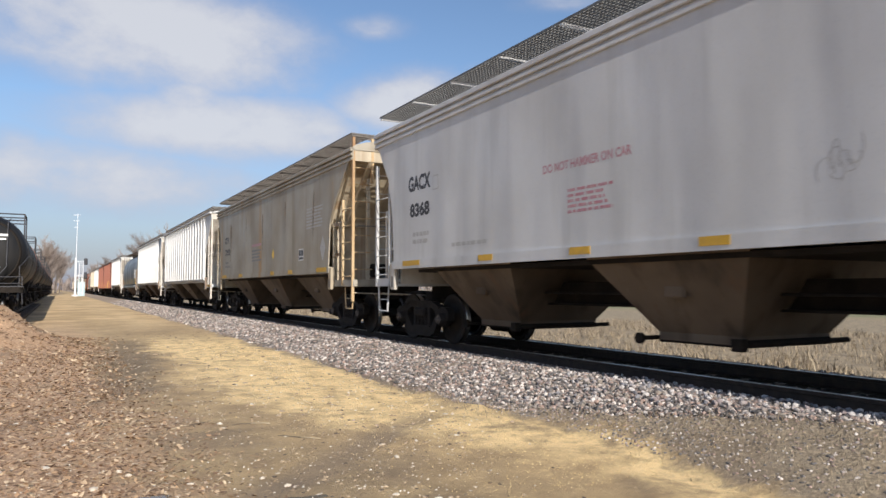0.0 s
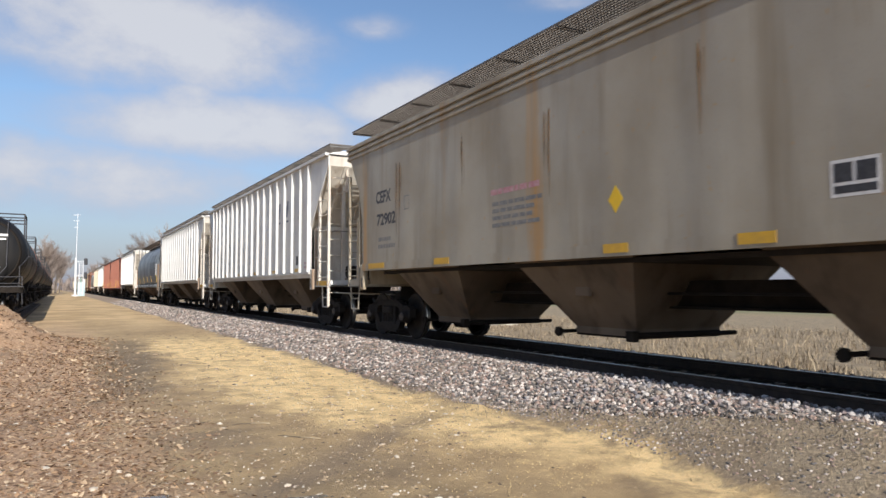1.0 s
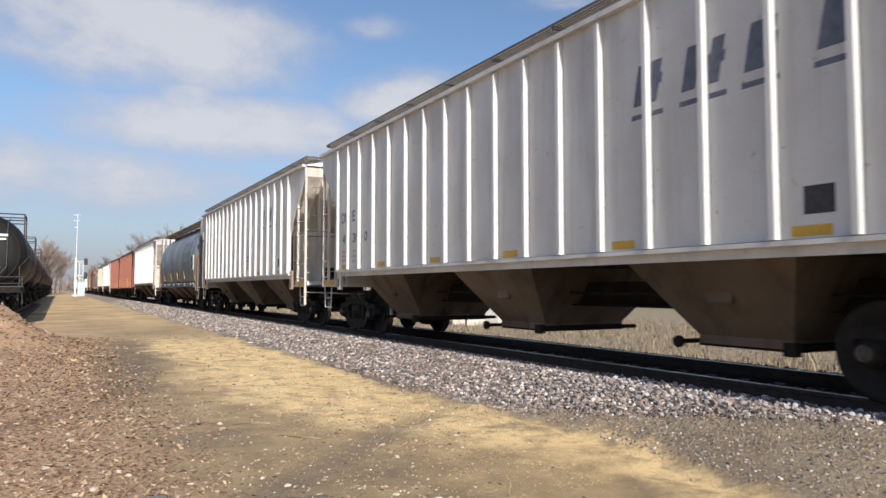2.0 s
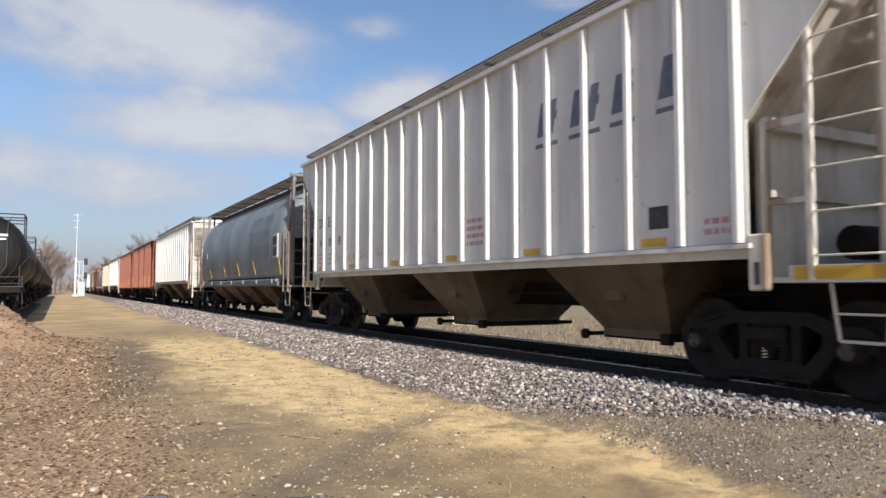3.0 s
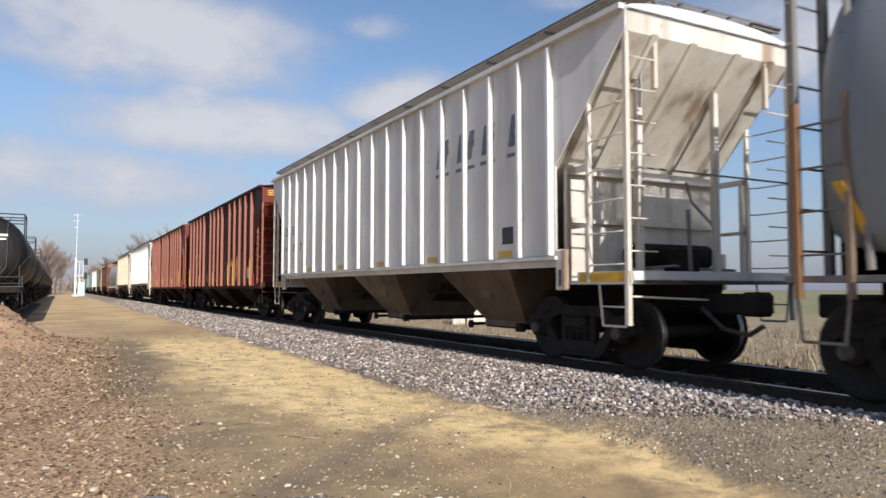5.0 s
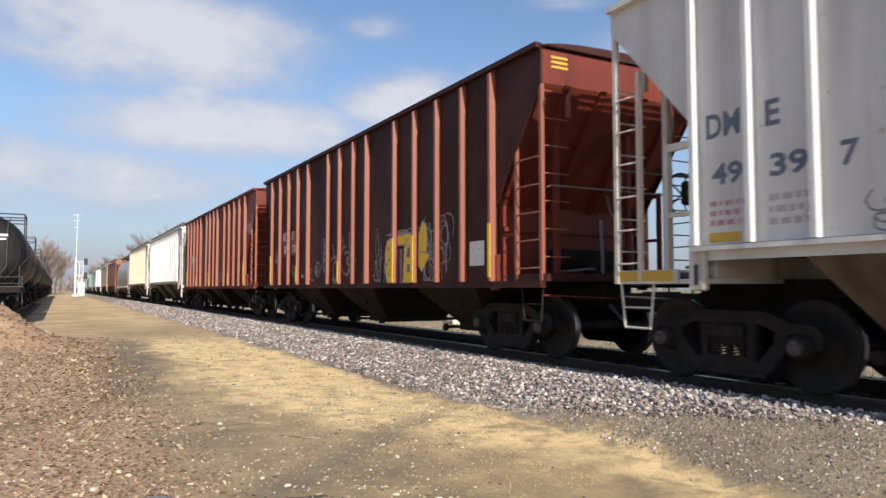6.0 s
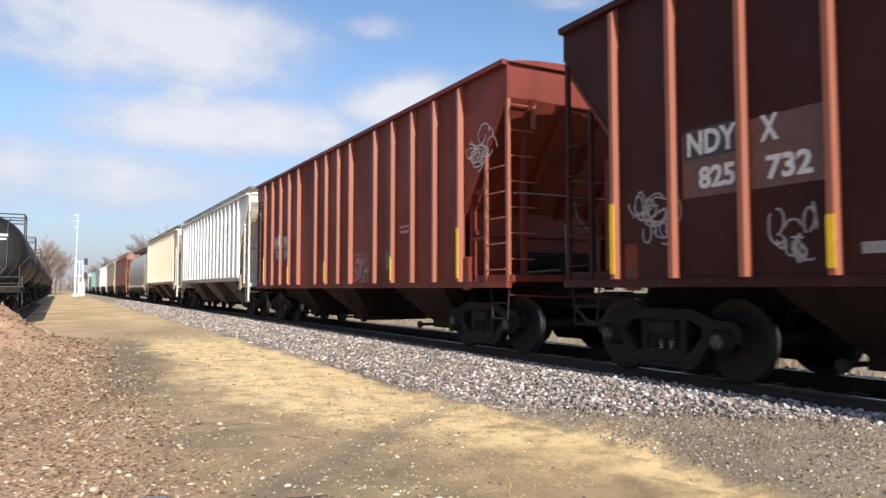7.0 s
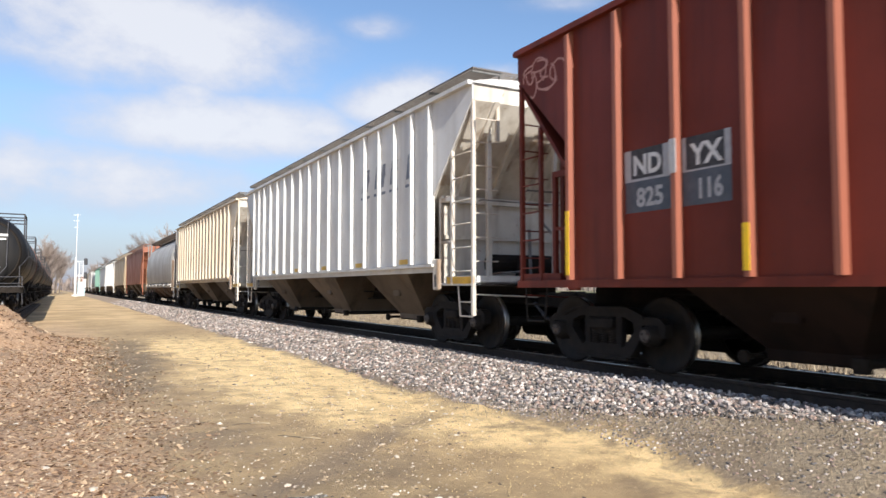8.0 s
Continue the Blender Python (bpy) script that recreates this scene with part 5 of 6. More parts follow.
lettering("NDY", 13.17, 2.47, 0.26, M["whiteink"], g, -1.584, 0.64, "white reporting letters", 0.012)
lettering("X", 12.26, 2.47, 0.26, M["whiteink"], g, -1.58, 0.2, "white reporting letter", 0.012)
lettering("825", 13.02, 2.10, 0.24, M["whiteink"], g, -1.58, 0.46, "white wagon number", 0.012)
lettering("732", 12.2, 2.09, 0.24, M["whiteink"], g, -1.58, 0.48, "white wagon number", 0.012)
doodle(g, 13.93, 1.65, 0.6, 0.4, 11, M["spray"], 0.010, -1.578, 22)
doodle(g, 12.1, 1.35, 0.35, 0.4, 12, M["spray"], 0.011, -1.578, 14)
doodle(g, 9.47, 1.35, 0.45, 0.75, 14, M["spray"], 0.012, -1.578, 14)
doodle(g, 8.66, 1.4, 1.4, 0.8, 15, plain("dim_spray", (0.17, 0.14, 0.14), (0.22, 0.19, 0.19), 9, 0.6), 0.03, -1.577, 10)
doodle(g, 10.9, 1.3, 0.6, 0.25, 16, M["spray"], 0.012, -1.578, 5)
plate("spray_dash", 11.08, 11.3, 1.34, 1.44, M["spray"], g, -1.578)
bm = bmesh.new()
pts = [Vector((-1.568, 9.83 + 0.2 * math.cos(i * 0.5236), 1.55 + 0.2 * math.sin(i * 0.5236))) for i in range(13)]
superbar(bm, pts, 0.012)
for i in (3, 9, 7, 11):
    tube(bm, (-1.568, 9.83, 1.55), pts[i], 0.012)
part("spray_sign", bm, M["spray"], g, "small spray-painted circle sign")


def throwup(car):
    """Bubble-shaped yellow spray piece across three bays, outlined in grey."""
    x, OFF = -1.572, 1.25
    shapes = [[(6.62, 1.22), (6.72, 1.5), (6.72, 1.85), (6.62, 2.1), (6.42, 2.14), (6.28, 1.95), (6.22, 1.6), (6.32, 1.3), (6.48, 1.18)],
              [(6.30, 1.98), (6.30, 2.16), (5.32, 2.2), (5.28, 1.96)],
              [(5.86, 1.18), (5.78, 2.0), (5.38, 2.16), (5.30, 1.18)],
              [(5.16, 1.55), (5.16, 2.14), (5.0, 2.38), (4.84, 2.3), (4.80, 2.0), (4.84, 1.78), (4.70, 1.72), (4.84, 1.6), (5.02, 1.42)]]
    for k, s in enumerate(shapes):
        bm = bmesh.new()
        prism(bm, [(y - OFF, z - 0.06) for y, z in s], x - 0.003, x)
        p = part("graffiti_letter", bm, M["brightyellow"], car, "yellow bubble graffiti shape")
        bm = bmesh.new()
        superbar(bm, [(x + 0.008, y - OFF, z - 0.06) for y, z in s + s[:1]], 0.018)
        part("outline", bm, M["spray"], p, "grey spray outline")
    for pts in ([(6.45, 1.35), (6.45, 1.9)], [(6.45, 1.62), (6.25, 1.62)], [(6.62, 1.45), (6.45, 1.35)], [(6.3, 1.98), (5.9, 1.98)], [(5.12, 1.8), (4.85, 1.78)], [(5.7, 2.1), (5.76, 1.95)]):
        bm = bmesh.new()
        (y0, z0), (y1, z1) = pts
        tube(bm, (x + 0.006, y0 - OFF, z0 - 0.06), (x + 0.006, y1 - OFF, z1 - 0.06), 0.014)
        part("graffiti_line", bm, M["purple"], car)
    for y0, y1, z0, z1 in ((6.08, 6.26, 1.2, 1.9), (5.88, 6.0, 1.2, 1.9), (5.38, 5.66, 1.72, 1.9), (5.34, 5.66, 1.42, 1.58)):
        bm = bmesh.new()
        box(bm, x - 0.006, x - 0.003, y0 - OFF, y1 - OFF, z0 - 0.06, z1 - 0.06)
        part("graffiti_fill", bm, M["purple"], car, "purple graffiti fill")
    rng = random.Random(3)
    for k in range(9):
        bm = bmesh.new()
        y, z = rng.choice((rng.uniform(4.85, 5.1), rng.uniform(6.3, 6.65), rng.uniform(5.4, 5.8))), rng.uniform(1.5, 2.0)
        y -= OFF
        tube(bm, (x - 0.004, y, z), (x - 0.008, y, z), 0.035, 10)
        part("graffiti_dot", bm, M["purple"], car)
    for seed, y, w, n in ((31, 6.0, 0.45, 12), (32, 3.6, 0.85, 30)):
        doodle(car, y, 1.25, w, 0.85, seed, M["spray"], 0.009, -1.577, n)
    doodle(car, 5.4, 2.05, 1.4, 0.18, 33, M["spray"], 0.012, -1.577, 6)


throwup(g)
for yy in (1.26 + 0.915 * 4, 1.26 + 0.915 * 3):
    bm = bmesh.new()
    box(bm, -1.679, -1.668, yy - 0.046, yy + 0.046, 1.18, 2.06)
    part("painted_rib_face", bm, M["brightyellow"], g, "rib face sprayed bright yellow")
bm = bmesh.new()
box(bm, -1.58, -1.574, 1.55, 2.0, 1.42, 1.82)
part("data_plate", bm, M["whiteink"], g)
plate("panel_field", 1.59, 1.96, 1.46, 1.78, M["paneldark"], g, -1.58)

h = add(red_hopper(15.55, M["red"], M["ribsunlit"], "brick-red covered hopper with grey and slate number panel"), 119.6)
T = 15.55
plate("mark_field", 11.74, 13.28, 2.31, 2.69, M["panelgrey"], h, -1.574, "light grey lettering panel")
plate("number_field", 11.74, 13.27, 1.94, 2.31, M["paneldark"], h, -1.574, "slate number panel")
plate("letter_field", 12.67, 13.17, 2.34, 2.69, M["black"], h, -1.578)
plate("letter_field", 11.82, 12.33, 2.33, 2.69, M["black"], h, -1.578)
lettering("ND", 13.13, 2.38, 0.24, M["whiteink"], h, -1.583, 0.44, "white reporting letters", 0.012)
lettering("YX", 12.28, 2.37, 0.24, M["whiteink"], h, -1.583, 0.44, "white reporting letters", 0.012)
lettering("825", 13.09, 2.0, 0.23, M["panelgrey"], h, -1.58, 0.42, "grey wagon number", 0.01)
lettering("116", 12.16, 2.0, 0.23, M["panelgrey"], h, -1.58, 0.31, "grey wagon number", 0.01)
bm = bmesh.new()
box(bm, -1.679, -1.668, T - 3.12 - 0.046, T - 3.12 + 0.046, 2.31, 2.69)
part("painted_rib_face", bm, M["panelgrey"], h, "rib face painted grey")
doodle(h, T - 0.15, 3.75, 0.9, 0.5, 51, plain("pink_spray", (0.42, 0.2, 0.16), (0.5, 0.27, 0.22), 9, 0.6), 0.014, -1.576, 10)
doodle(h, 6.3, 1.3, 0.7, 0.5, 52, M["spray"], 0.007, -1.577, 26)
doodle(h, 1.25, 3.1, 0.9, 0.5, 53, M["greyink"], 0.008, -1.577, 16)
plate("data_plate", 4.28, 4.6, 1.45, 1.8, M["paneldark"], h, -1.576)
bars(3.9, 2.3, 0.5, 0.2, 2, M["redink"], h, -1.576, seed=77)
i = add(ribbed_hopper(16.1, M["ribwhite"], RW), 136.45)
big_logo(i, 4.91)
j = add(ribbed_hopper(16.1, M["ribcream"], "rust-stained cream covered hopper with ribbed sides", False), 154.0)
k = add(round_hopper(15.2, M["palegrey"], "pale grey covered hopper with a rounded shell", False), 171.6)
far_cars = [("smooth", "orange"), ("smooth", "tan"), ("ribbed", "ribwhite"), ("smooth", "white"), ("ribbed", "green"), ("round", "grey"), ("smooth", "white"), ("smooth", "cream"), ("ribbed", "ribwhite"), ("red", "red"), ("smooth", "tan"), ("ribbed", "ribcream"), ("smooth", "white"), ("round", "grey")]
yy = 189.0
for kind, col in far_cars:
    if kind == "ribbed":
        o = ribbed_hopper(16.1, M[col], f"distant {col.replace('rib', '')} covered hopper with ribbed sides", False, True)
    elif kind == "round":
        o = round_hopper(15.2, M[col], "distant grey covered hopper with a rounded shell", False, True)
    elif kind == "red":
        o = red_hopper(15.55, M[col], M["ribsunlit"], "distant red covered hopper with ribbed sides", False, True)
    else:
        o = smooth_hopper(16.13, M[col], f"distant {col} covered hopper with smooth sides", False, True)
    add(o, yy)
    yy += 17.6


# ---------------------------------------------------------------- siding with tank wagons
track(XT, 6, 260, 120, "siding track beside the dirt yard")


def tank_wagon():
    car = new("tank_wagon")
    tagged(car, "parked black tank wagon with white marks and top handrail", "tank wagon", "parked tank wagons")
    L, R, Z = 14.6, 1.52, 2.45
    bm = bmesh.new()
    prof = [(0.0, 0.05), (0.03, 0.5), (0.14, 0.95), (0.32, 1.28), (0.55, 1.46), (0.8, R), (L - 0.8, R), (L - 0.55, 1.46), (L - 0.32, 1.28), (L - 0.14, 0.95), (L - 0.03, 0.5), (L, 0.05)]
    lathe(bm, prof, "y", 36, (0, 0, Z))
    part("tank", bm, M["tank"], car, "black tank barrel with dished heads", True)
    for y in (0.95, L - 0.95, L * 0.5):
        bm = bmesh.new()
        lathe(bm, [(-0.05, R), (-0.05, R + 0.02), (0.05, R + 0.02), (0.05, R)], "y", 36, (0, y, Z))
        part("tank_band", bm, M["tankband"] if y > L * 0.6 else M["tank"], car)
    bm = bmesh.new()
    box(bm, -0.35, 0.35, -0.5, L + 0.5, 0.78, 1.05)
    box(bm, -1.45, 1.45, -0.5, -0.35, 0.9, 1.12)
    box(bm, -1.45, 1.45, L + 0.35, L + 0.5, 0.9, 1.12)
    for s in (-1, 1):
        box(bm, s * 1.4 - 0.05, s * 1.4 + 0.05, -0.5, 1.2, 0.95, 1.08)
        box(bm, s * 1.4 - 0.05, s * 1.4 + 0.05, L - 1.2, L + 0.5, 0.95, 1.08)
    part("underframe", bm, M["under"], car)
    for y in (1.5, L - 1.5):
        bm = bmesh.new()
        loft(bm, [[(-1.1, y - 0.25, 0.9), (1.1, y - 0.25, 0.9), (1.1, y + 0.25, 0.9), (-1.1, y + 0.25, 0.9)], [(-1.3, y - 0.1, 1.75), (1.3, y - 0.1, 1.75), (1.3, y + 0.1, 1.75), (-1.3, y + 0.1, 1.75)]])
        part("saddle", bm, M["tank"], car)
    bm = bmesh.new()
    box(bm, -0.5, 0.5, 6.5, 8.1, Z + R - 0.05, Z + R + 0.3, 0.05)
    part("dome_housing", bm, M["tank"], car)
    for s in (-1, 1):
        bm = bmesh.new()
        superbar(bm, [(s * 1.15, 6.6, Z + R - 0.55), (s * 1.15, 6.6, Z + R + 0.58), (s * 1.15, 8.6, Z + R + 0.58), (s * 1.15, 8.6, Z + R - 0.55)], 0.032)
        yq = 6.6 if s < 0 else 8.6
        for zq in (0.58, 0.28):
            tube(bm, (-1.15, yq, Z + R + zq), (1.15, yq, Z + R + zq), 0.03)
        part("handrail", bm, M["black"], car, "black top handrail")
        bm = bmesh.new()
        superbar(bm, [(s * 1.3, -0.42, 1.1), (s * 1.3, -0.42, 1.9), (s * 1.35, 0.3, 2.0), (s * 1.56, 0.8, 2.35), (s * 1.56, L - 0.8, 2.35)], 0.018)
        part("handrail", bm, M["black"], car, "side handrail")
        bm = bmesh.new()
        superbar(bm, [(s * 1.4, -0.45, 0.95), (s * 1.42, -0.45, 0.45), (s * 1.42, 0.0, 0.45), (s * 1.4, 0.05, 0.95)], 0.016)
        part("sill_step", bm, M["black"], car)
    bm = bmesh.new()
    superbar(bm, [(0.15, -0.3, 1.0), (0.85, -0.1, 1.9), (0.85, 0.1, 3.6), (0.9, 0.9, 3.85)], 0.02)
    part("end_rail", bm, M["black"], car)
    bm = bmesh.new()
    for zq in (1.25, 1.5):
        superbar(bm, [(-1.4, -0.45, zq), (1.4, -0.45, zq), (1.4, 0.6, zq)], 0.02)
    for xq in (-1.4, -0.5, 0.5, 1.4):
        tube(bm, (xq, -0.45, 1.0), (xq, -0.45, 1.5), 0.02)
    box(bm, -1.45, 1.45, -0.5, 0.35, 1.10, 1.15)
    part("end_walkway", bm, M["black"], car, "black end walkway with low rails")
    bm = bmesh.new()
    lathe(bm, [(0.30, 1.25), (0.30, 1.29), (0.36, 1.33), (0.36, 1.25)], "y", 36, (0, 0, Z))
    part("head_seam", bm, M["under"], car)
    bm = bmesh.new()
    box(bm, 0.42, 0.86, 0.02, 0.2, 3.08, 3.17)
    box(bm, 0.42, 0.80, 0.04, 0.2, 2.94, 3.01)
    box(bm, 0.30, 0.62, 0.0, 0.2, 1.86, 1.94)
    part("white_mark", bm, M["whiteink"], car, "white painted mark")
    bm = bmesh.new()
    box(bm, -0.13, 0.13, -1.05, -0.4, 0.74, 1.0, 0.03)
    part("coupler", bm, M["truck"], car)
    truck(car, 1.6, False)
    truck(car, L - 1.6, False)
    return car


tank = tank_wagon()
tank.matrix_basis = pose(XT, 32.0, 0)
for n in range(1, 8):
    copy_thing(tank, pose(XT, 32.0 + 16.6 * n, 0))


# ---------------------------------------------------------------- signal, trees, field
def signal():
    s = new("railway_signal")
    tagged(s, "white signal mast with ladder, tall aerial and equipment case", "railway signal")
    bm = bmesh.new()
    tube(bm, (0, 0, 0), (0, 0, 6.0), 0.14, 14)
    tube(bm, (0, 0, 0), (0, 0, 0.25), 0.45, 14)
    part("mast", bm, M["mast"], s, "thick white mast")
    bm = bmesh.new()
    tube(bm, (0.05, 0.4, 5.6), (0.1, 0.4, 12.9), 0.045, 8, 0.028)
    for z, w in ((12.7, 0.8), (11.8, 0.6), (10.8, 0.4)):
        tube(bm, (-0.75 * w, 0.4, z), (0.6 * w, 0.4, z), 0.035)
    part("aerial", bm, M["mast"], s, "thin white aerial")
    bm = bmesh.new()
    for x in (0.5, 1.05):
        tube(bm, (x, -0.1, 0.3), (x, -0.1, 5.2), 0.045)
    lad = part("ladder", bm, M["mast"], s)
    for k in range(14):
        bm = bmesh.new()
        tube(bm, (0.5, -0.1, 0.6 + k * 0.35), (1.05, -0.1, 0.6 + k * 0.35), 0.03)
        part("rung", bm, M["mast"], lad)
    for z in (5.4, 3.2):
        bm = bmesh.new()
        box(bm, 1.15, 1.65, -0.1, 0.25, z - 0.5, z + 0.55, 0.1)
        hd = part("signal_head", bm, M["black"], s, "black signal head")
        bm = bmesh.new()
        tube(bm, (0, 0, z), (1.3, 0.05, z), 0.05)
        part("bracket", bm, M["mast"], s)
        for o in (-0.25, 0.25):
            bm = bmesh.new()
            tube(bm, (1.4, -0.1, z + o), (1.4, -0.32, z + o), 0.12, 12)
            part("hood", bm, M["black"], hd)
    bm = bmesh.new()
    box(bm, 0.35, 1.35, 0.3, 1.0, 0.0, 2.2, 0.04)
    part("equipment_case", bm, M["case"], s, "pale blue equipment case")
    s.location = (2.2, 124, -0.1)


signal()


def bare_tree(height, seed):
    rng = random.Random(seed)
    root = new("bare_tree")
    tagged(root, "leafless grey-brown tree with fine twigs", "tree", "bare trees along the line")
    tr, tw = bmesh.new(), bmesh.new()

    def grow(p, d, length, r, depth):
        steps = 3
        for s in range(steps):
            q = p + d * (length / steps)
            r1 = r * 0.86
            if depth < 2:
                tube(tr, p, q, r, 6, r1)
            else:
                tube(tw, p, q, max(r, 0.02), 3, max(r1, 0.012))
            p, r = q, r1
            d = (d + Vector((rng.uniform(-1, 1), rng.uniform(-1, 1), rng.uniform(-0.3, 0.6))) * 0.16).normalized()
            if depth < 5 and (s > 0 or depth > 0):
                for _ in range(2 if depth < 4 else 2):
                    e = (d + Vector((rng.uniform(-1, 1), rng.uniform(-1, 1), rng.uniform(-0.2, 0.7))) * 0.75).normalized()
                    if depth < 4 or rng.random() < 0.6:
                        grow(p, e, length * rng.uniform(0.5, 0.72), r * 0.6, depth + 1)

    grow(Vector((0, 0, -0.5)), Vector((0, 0, 1)), height * 0.45, height * 0.017, 0)
    part("trunk", tr, M["bark"], root, "bare branching trunk")
    part("crown", tw, M["twig"], root, "thin tangle of leafless twigs")
    return root


protos = [bare_tree(12.5, 1), bare_tree(15, 2), bare_tree(11, 5)]
spots = [(-10, 150), (-14, 160), (-7, 172), (-11, 190), (-4.5, 205), (-8, 225), (-17, 175), (-3, 240), (-13, 215), (-9, 160), (-6, 185), (-12, 178), (-5, 218),
         (20, 150), (25, 158), (30, 150), (18, 172), (23, 185), (35, 168), (20, 205), (28, 230), (17, 250), (22, 285), (12, 330), (15, 370), (18, 300), (40, 200)]
rng = random.Random(9)
for n, (x, y) in enumerate(spots):
    m = pose(x * 0.75 + 2.4 if x < 5 else x + 1.5, y * 1.3 if x < 5 else y, GZ, 0, 0, rng.uniform(0, 360))
    if n < 3:
        protos[n].matrix_basis = m
    else:
        copy_thing(protos[n % 3], m)


def far_woods():
    r = np.random.RandomState(4)
    n = 9000
    x = r.uniform(-260, 420, n)
    p = np.stack([x, 430 + r.uniform(0, 60, n) - 0.1 * x, r.uniform(0, 1, n) ** 1.5 * (6 + 3 * np.sin(x * 0.05)) - 0.5], -1)
    v, f = blades(p, r.uniform(2, 5, n), r, 0.35, 0.9)
    scatter_mesh("far_woods", v, f, M["twig"], "distant leafless brown woods on the skyline", "woods")


far_woods()


def shed():
    s = new("shed")
    tagged(s, "low pale board shed in the dry grass", "shed")
    bm = bmesh.new()
    box(bm, -1.4, 1.4, -1.0, 1.0, 0, 1.1)
    part("wall", bm, M["shedwall"], s)
    bm = bmesh.new()
    prism(bm, [(-1.2, 1.05), (0, 1.6), (1.2, 1.05), (1.2, 1.12), (0, 1.68), (-1.2, 1.12)], -1.55, 1.55)
    part("roof", bm, M["shedroof"], s)
    bm = bmesh.new()
    box(bm, -0.4, 0.3, -1.03, -1.0, 0.0, 0.95)
    part("door", bm, M["shedroof"], s)
    bm = bmesh.new()
    box(bm, -2.2, -1.5, -0.8, 0.0, 0, 0.8, 0.04)
    part("crate", bm, M["shedwall"], s)
    s.matrix_basis = pose(21.5, 33.9, -0.97, 0, 0, -28)


shed()
r = np.random.RandomState(11)


def on_ground(x, y, lift=0.0):
    return np.array([(a, b, gz(a, b) + lift) for a, b in zip(x, y)])


# dry grass behind the track
n = 70000
gx, gy = 11.3 + r.uniform(0, 1, n) ** 1.5 * 20, r.uniform(-4, 1, n) + r.uniform(0, 1, n) * 75
clump = np.array([noise.noise((a * 0.5, b * 0.5, 9)) + 0.6 * noise.noise((a * 1.7, b * 1.7, 2)) for a, b in zip(gx, gy)])
keep = clump > -0.25
p = on_ground(gx[keep], gy[keep])
hgt = (0.10 + 0.45 * np.clip(clump[keep] + 0.2, 0, 1)) * r.uniform(0.3, 1.0, len(p)) * np.clip((p[:, 0] - 9) / 6, 0.3, 1.15)
v, f_ = blades(p, hgt, r, 0.011, 1.3)
scatter_mesh("dry_grass", v, f_, M["straw"], "tangled straw-coloured dry grass beyond the track", "grass")
# thin grass at the toe of the ballast
n = 4500
gy = r.uniform(2.4, 11, n)
p = on_ground(r.normal(4.8, 0.25, n) + np.clip(7.2 - gy, 0, None) * r.uniform(0.0, 0.4, n), gy)
v, f_ = blades(p, r.uniform(0.015, 0.06, n), r, 0.003, 1.8)
scatter_mesh("grass_wisps", v, f_, M["straw"], "short dead grass wisps beside the ballast", "grass")
# thin gravel between the ballast and the grain
n = 3600
yy_ = r.uniform(2.3, 9.0, n)
xx_ = 4.6 + r.uniform(0, 1, n) * (0.35 + np.clip(7.2 - yy_, 0, None) * 0.4)
p = on_ground(xx_, yy_)
v, f_ = rocks(p, r.uniform(0.006, 0.02, n), r, 0.7)
scatter_mesh("gravel", v, f_, M["stone"], "thin grey gravel strewn beside the ballast", "gravel")
# pale pebbles on the dirt
n = 4800
yy_ = 3.0 * (20 / 3.0) ** r.uniform(0, 1, n)
xx_ = r.uniform(-0.25, 0.62, n) * yy_ + r.normal(0, 0.3, n)
ok = xx_ < 4.7
xx_, yy_ = xx_[ok], yy_[ok]
p = on_ground(xx_, yy_)
v, f_ = rocks(p, 0.005 + 0.010 * r.uniform(0, 1, len(p)) ** 2 + 0.022 * (r.uniform(0, 1, len(p)) > 0.97) + 0.004 * (yy_ > 8), r, 0.6)
scatter_mesh("pebbles", v, f_, M["pebble"], "small pale pebbles strewn on dirt", "pebbles")
# crumbled clods
n = 5500
yy_ = 3.2 * (26 / 3.2) ** r.uniform(0, 1, n)
xx_ = r.uniform(-0.3, 0.6, n) * yy_ + r.normal(0, 0.4, n)
ok = (xx_ < 4.8) & (xx_ > -4)
xx_, yy_ = xx_[ok], yy_[ok]
p = on_ground(xx_, yy_)
v, f_ = rocks(p, (0.005 + 0.014 * r.uniform(0, 1, len(p)) ** 2.5) * (0.8 + yy_ / 14), r, 0.6)
scatter_mesh("dirt_clods", v, f_, M["clod"], "small crumbled clods of brown earth", "clods")
# litter on the mulch side
n = 13000
yy_ = 3.6 * (24 / 3.6) ** r.uniform(0, 1, n)
xx_ = 0.9 - np.abs(r.normal(0, 1.5, n)) + r.normal(0, 0.35, n)
p = on_ground(xx_, yy_, 0.006)
v, f_ = flakes(p, r.uniform(0.012, 0.045, n) * (0.6 + yy_ / 16), r, 0.6)
scatter_mesh("litter_chips", v, f_, M["chip"], "brown leaf litter and wood chips", "litter")
# loose grain
n = 5000
yy_ = 4.2 * (20 / 4.2) ** r.uniform(0, 1, n)
xx_ = r.normal(3.6, 0.7, n) + np.clip(7.2 - yy_, 0, None) * 0.06
p = on_ground(xx_, yy_, 0.004)
v, f_ = rocks(p, r.uniform(0.003, 0.006, n) * (0.7 + yy_ / 16), r, 0.7)
scatter_mesh("spilled_grain", v, f_, M["grain"], "loose yellow grain spilled along the track", "grain")


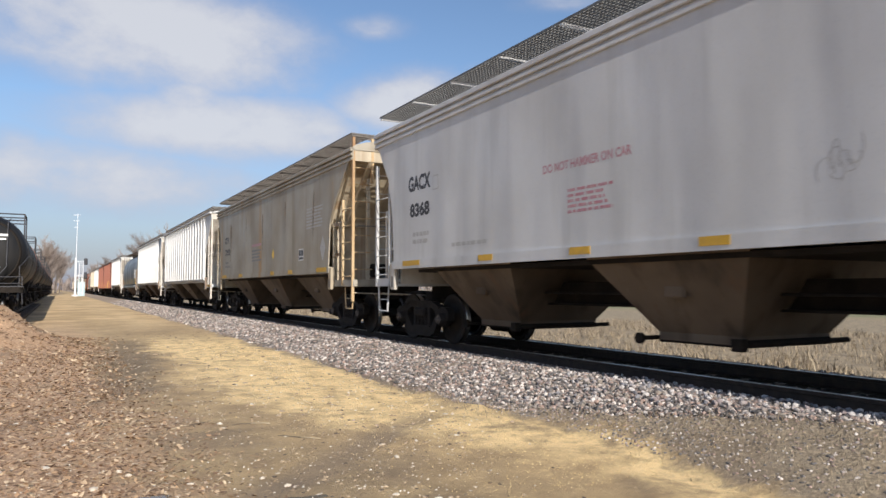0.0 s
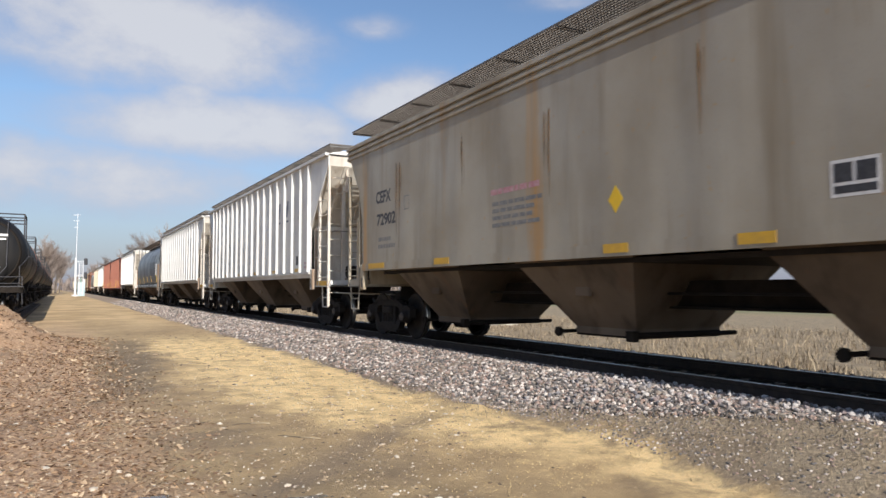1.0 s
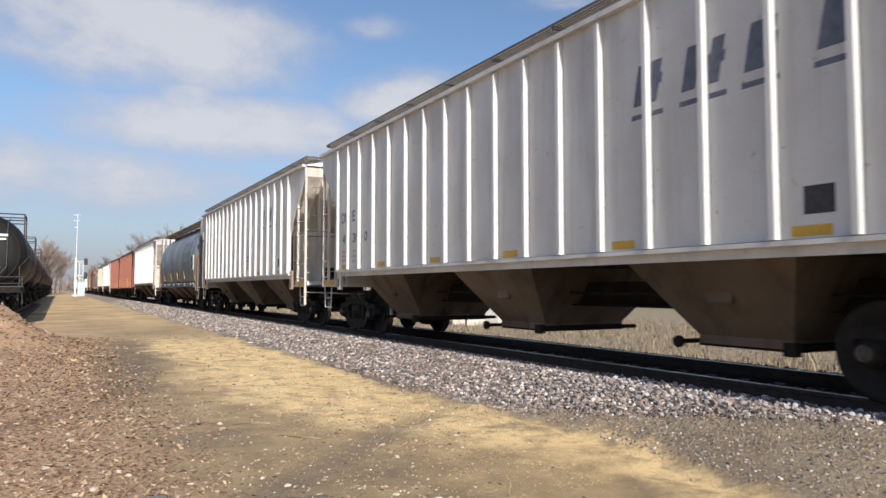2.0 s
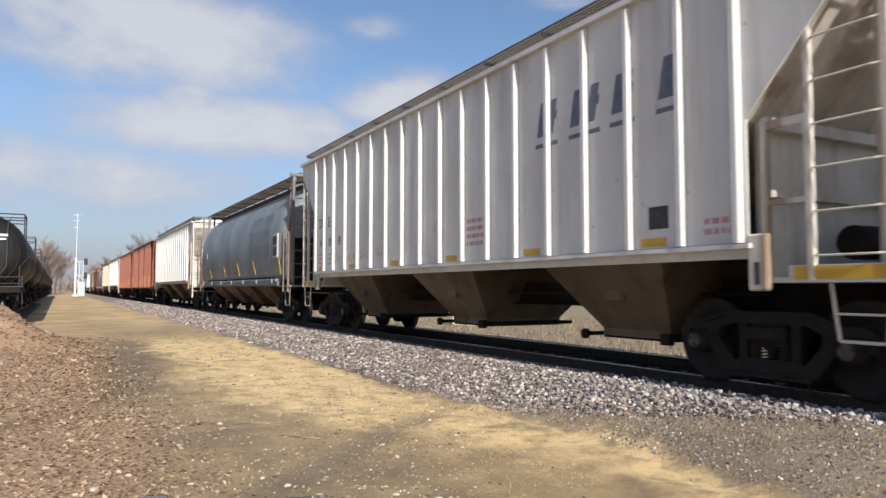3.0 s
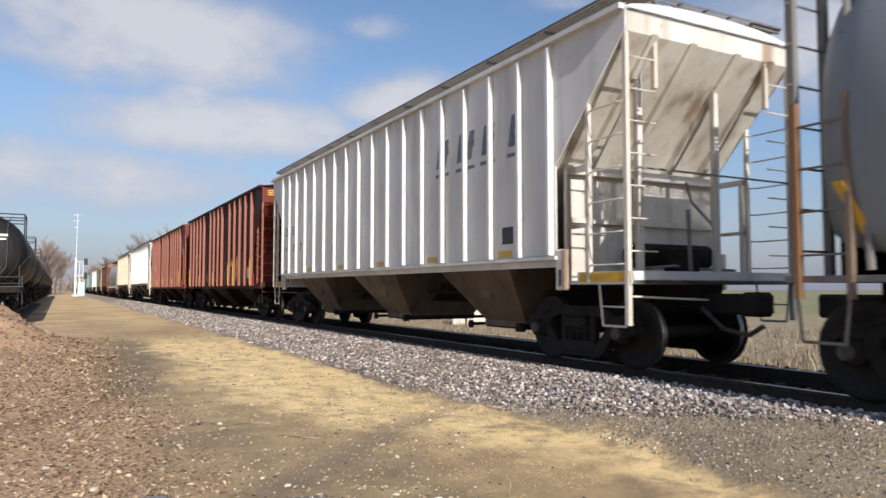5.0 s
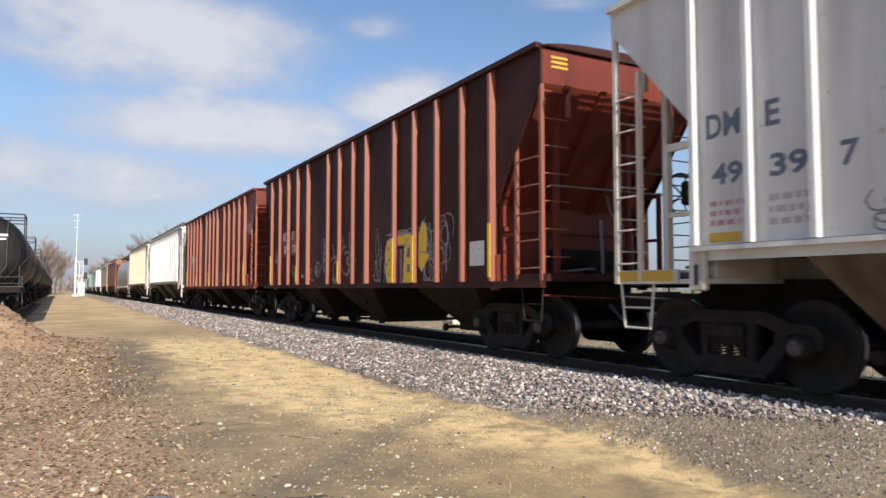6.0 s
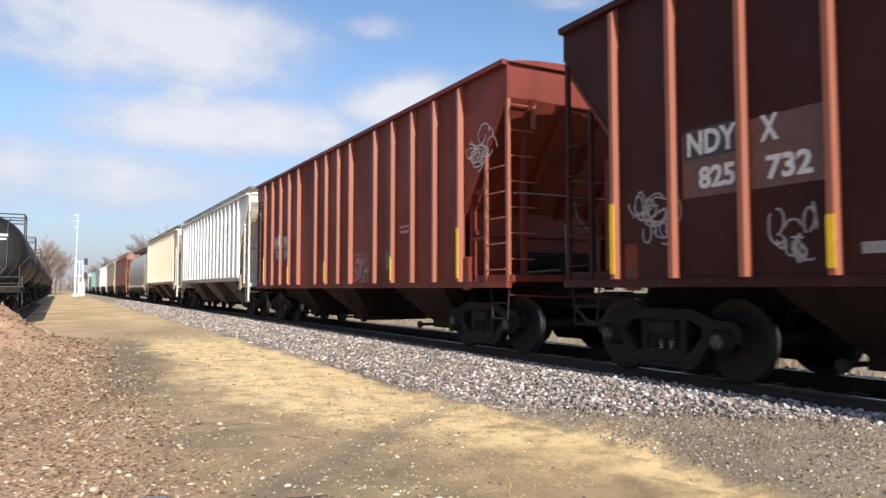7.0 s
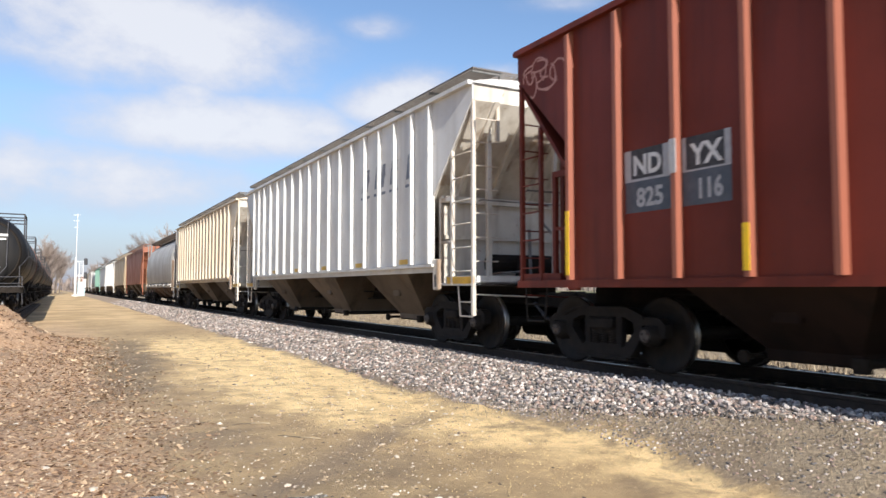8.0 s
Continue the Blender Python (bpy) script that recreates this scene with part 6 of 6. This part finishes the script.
def fallen_twigs():
    rr = random.Random(2)
    for n in range(9):
        x, y, a = rr.uniform(-1.5, 2.4), rr.uniform(5, 15), rr.uniform(0, 3.1)
        bm = bmesh.new()
        p = Vector((x, y, gz(x, y) + 0.008))
        for s in range(4):
            q = p + Vector((math.cos(a), math.sin(a), 0)) * rr.uniform(0.06, 0.14)
            q.z = gz(q.x, q.y) + 0.01
            tube(bm, p, q, 0.006, 5, 0.004)
            p, a = q, a + rr.uniform(-0.4, 0.4)
        tagged(part("twig", bm, M["straw"]), "dry bent twig lying on the dirt", "twig", "fallen twigs")


fallen_twigs()


def puddle(x, y, rx, ry, seed):
    rr = random.Random(seed)
    bm = bmesh.new()
    top = max(gz(x + dx * rx, y + dy * ry) for dx in (-0.6, 0, 0.6) for dy in (-0.6, 0, 0.6)) + 0.004
    ring = [(x + rx * k * math.cos(a), y + ry * k * math.sin(a)) for a, k in ((n * 0.3927, rr.uniform(0.7, 1.15)) for n in range(16))]
    loft(bm, [[(px, py, top - 0.03) for px, py in ring], [(px, py, top) for px, py in ring]])
    m, N, L, b = nodes_of("muddy_water", 0.06)
    L.new(mixed(N, L, noise_of(N, L, 5), (0.10, 0.085, 0.065), (0.16, 0.135, 0.10)), b.inputs["Base Color"])
    tagged(part("puddle", bm, m), "shallow muddy puddle on the dirt", "puddle", "puddles")


puddle(0.57, 5.3, 0.16, 0.09, 1)
puddle(1.46, 4.85, 0.22, 0.07, 2)

# ballast stones: the nearest as pieces, the rest joined
shapes = []
rs = np.random.RandomState(5)
for n in range(8):
    v, f_ = rocks(np.zeros((1, 3)), np.array([0.03]), rs, 0.75)
    me = bpy.data.meshes.new("stone")
    me.from_pydata(v.tolist(), [], f_.tolist())
    me.materials.append(M["stone_piece"])
    shapes.append(me)
for n in range(300):
    y = rs.uniform(3.0, 7.5)
    x = rs.uniform(4.9 + max(0.0, 7.2 - y) * 0.36, 6.5)
    o = new("stone", shapes[n % 8])
    o.parent = bed
    o.matrix_basis = pose(x, y, bz(x) + 0.035, rs.uniform(-30, 30), rs.uniform(-30, 30), rs.uniform(0, 360))
n = 95000
yy_ = 2.2 * (80 / 2.2) ** rs.uniform(0, 1, n)
xx_ = rs.uniform(4.7, 6.75, n) + rs.normal(0, 0.15, n)
free = xx_ > 4.62 + np.clip(7.2 - yy_, 0, None) * 0.36 + rs.normal(0, 0.13, n)
xx_, yy_ = xx_[free], yy_[free]
n = len(xx_)
zz_ = np.array([bz(a) for a in xx_]) + rs.uniform(-0.012, 0.018, n)
sz = (0.010 + 0.026 * rs.uniform(0, 1, n) ** 2.0) * (0.9 + np.clip(yy_ / 40, 0, 0.9))
v, f_ = rocks(np.stack([xx_, yy_, zz_], -1), sz, rs, 0.75)
scatter_mesh("ballast_stones", v, f_, M["stone"], "", "", bed)
n = 9000
yy_ = rs.uniform(1, 40, n)
xx_ = rs.uniform(6.7, 9.6, n)
zz_ = np.array([bz(a) for a in xx_])
v, f_ = rocks(np.stack([xx_, yy_, zz_], -1), rs.uniform(0.02, 0.035, n), rs, 0.75)
scatter_mesh("ballast_stones", v, f_, M["stone"], "", "", bed)


def motions():
    for car, y in train:
        walk(car, [(t, pose(XC, y - SPEED * t, 0)) for t in range(0, 9)])
    turn = math.degrees(SPEED / FPS / WHEEL_R)
    for ws, y in wheelsets:
        walk(ws, [(k / FPS, pose(0, y, WHEEL_R, k * turn)) for k in range(0, int(8 * FPS) + 1)])


motions()
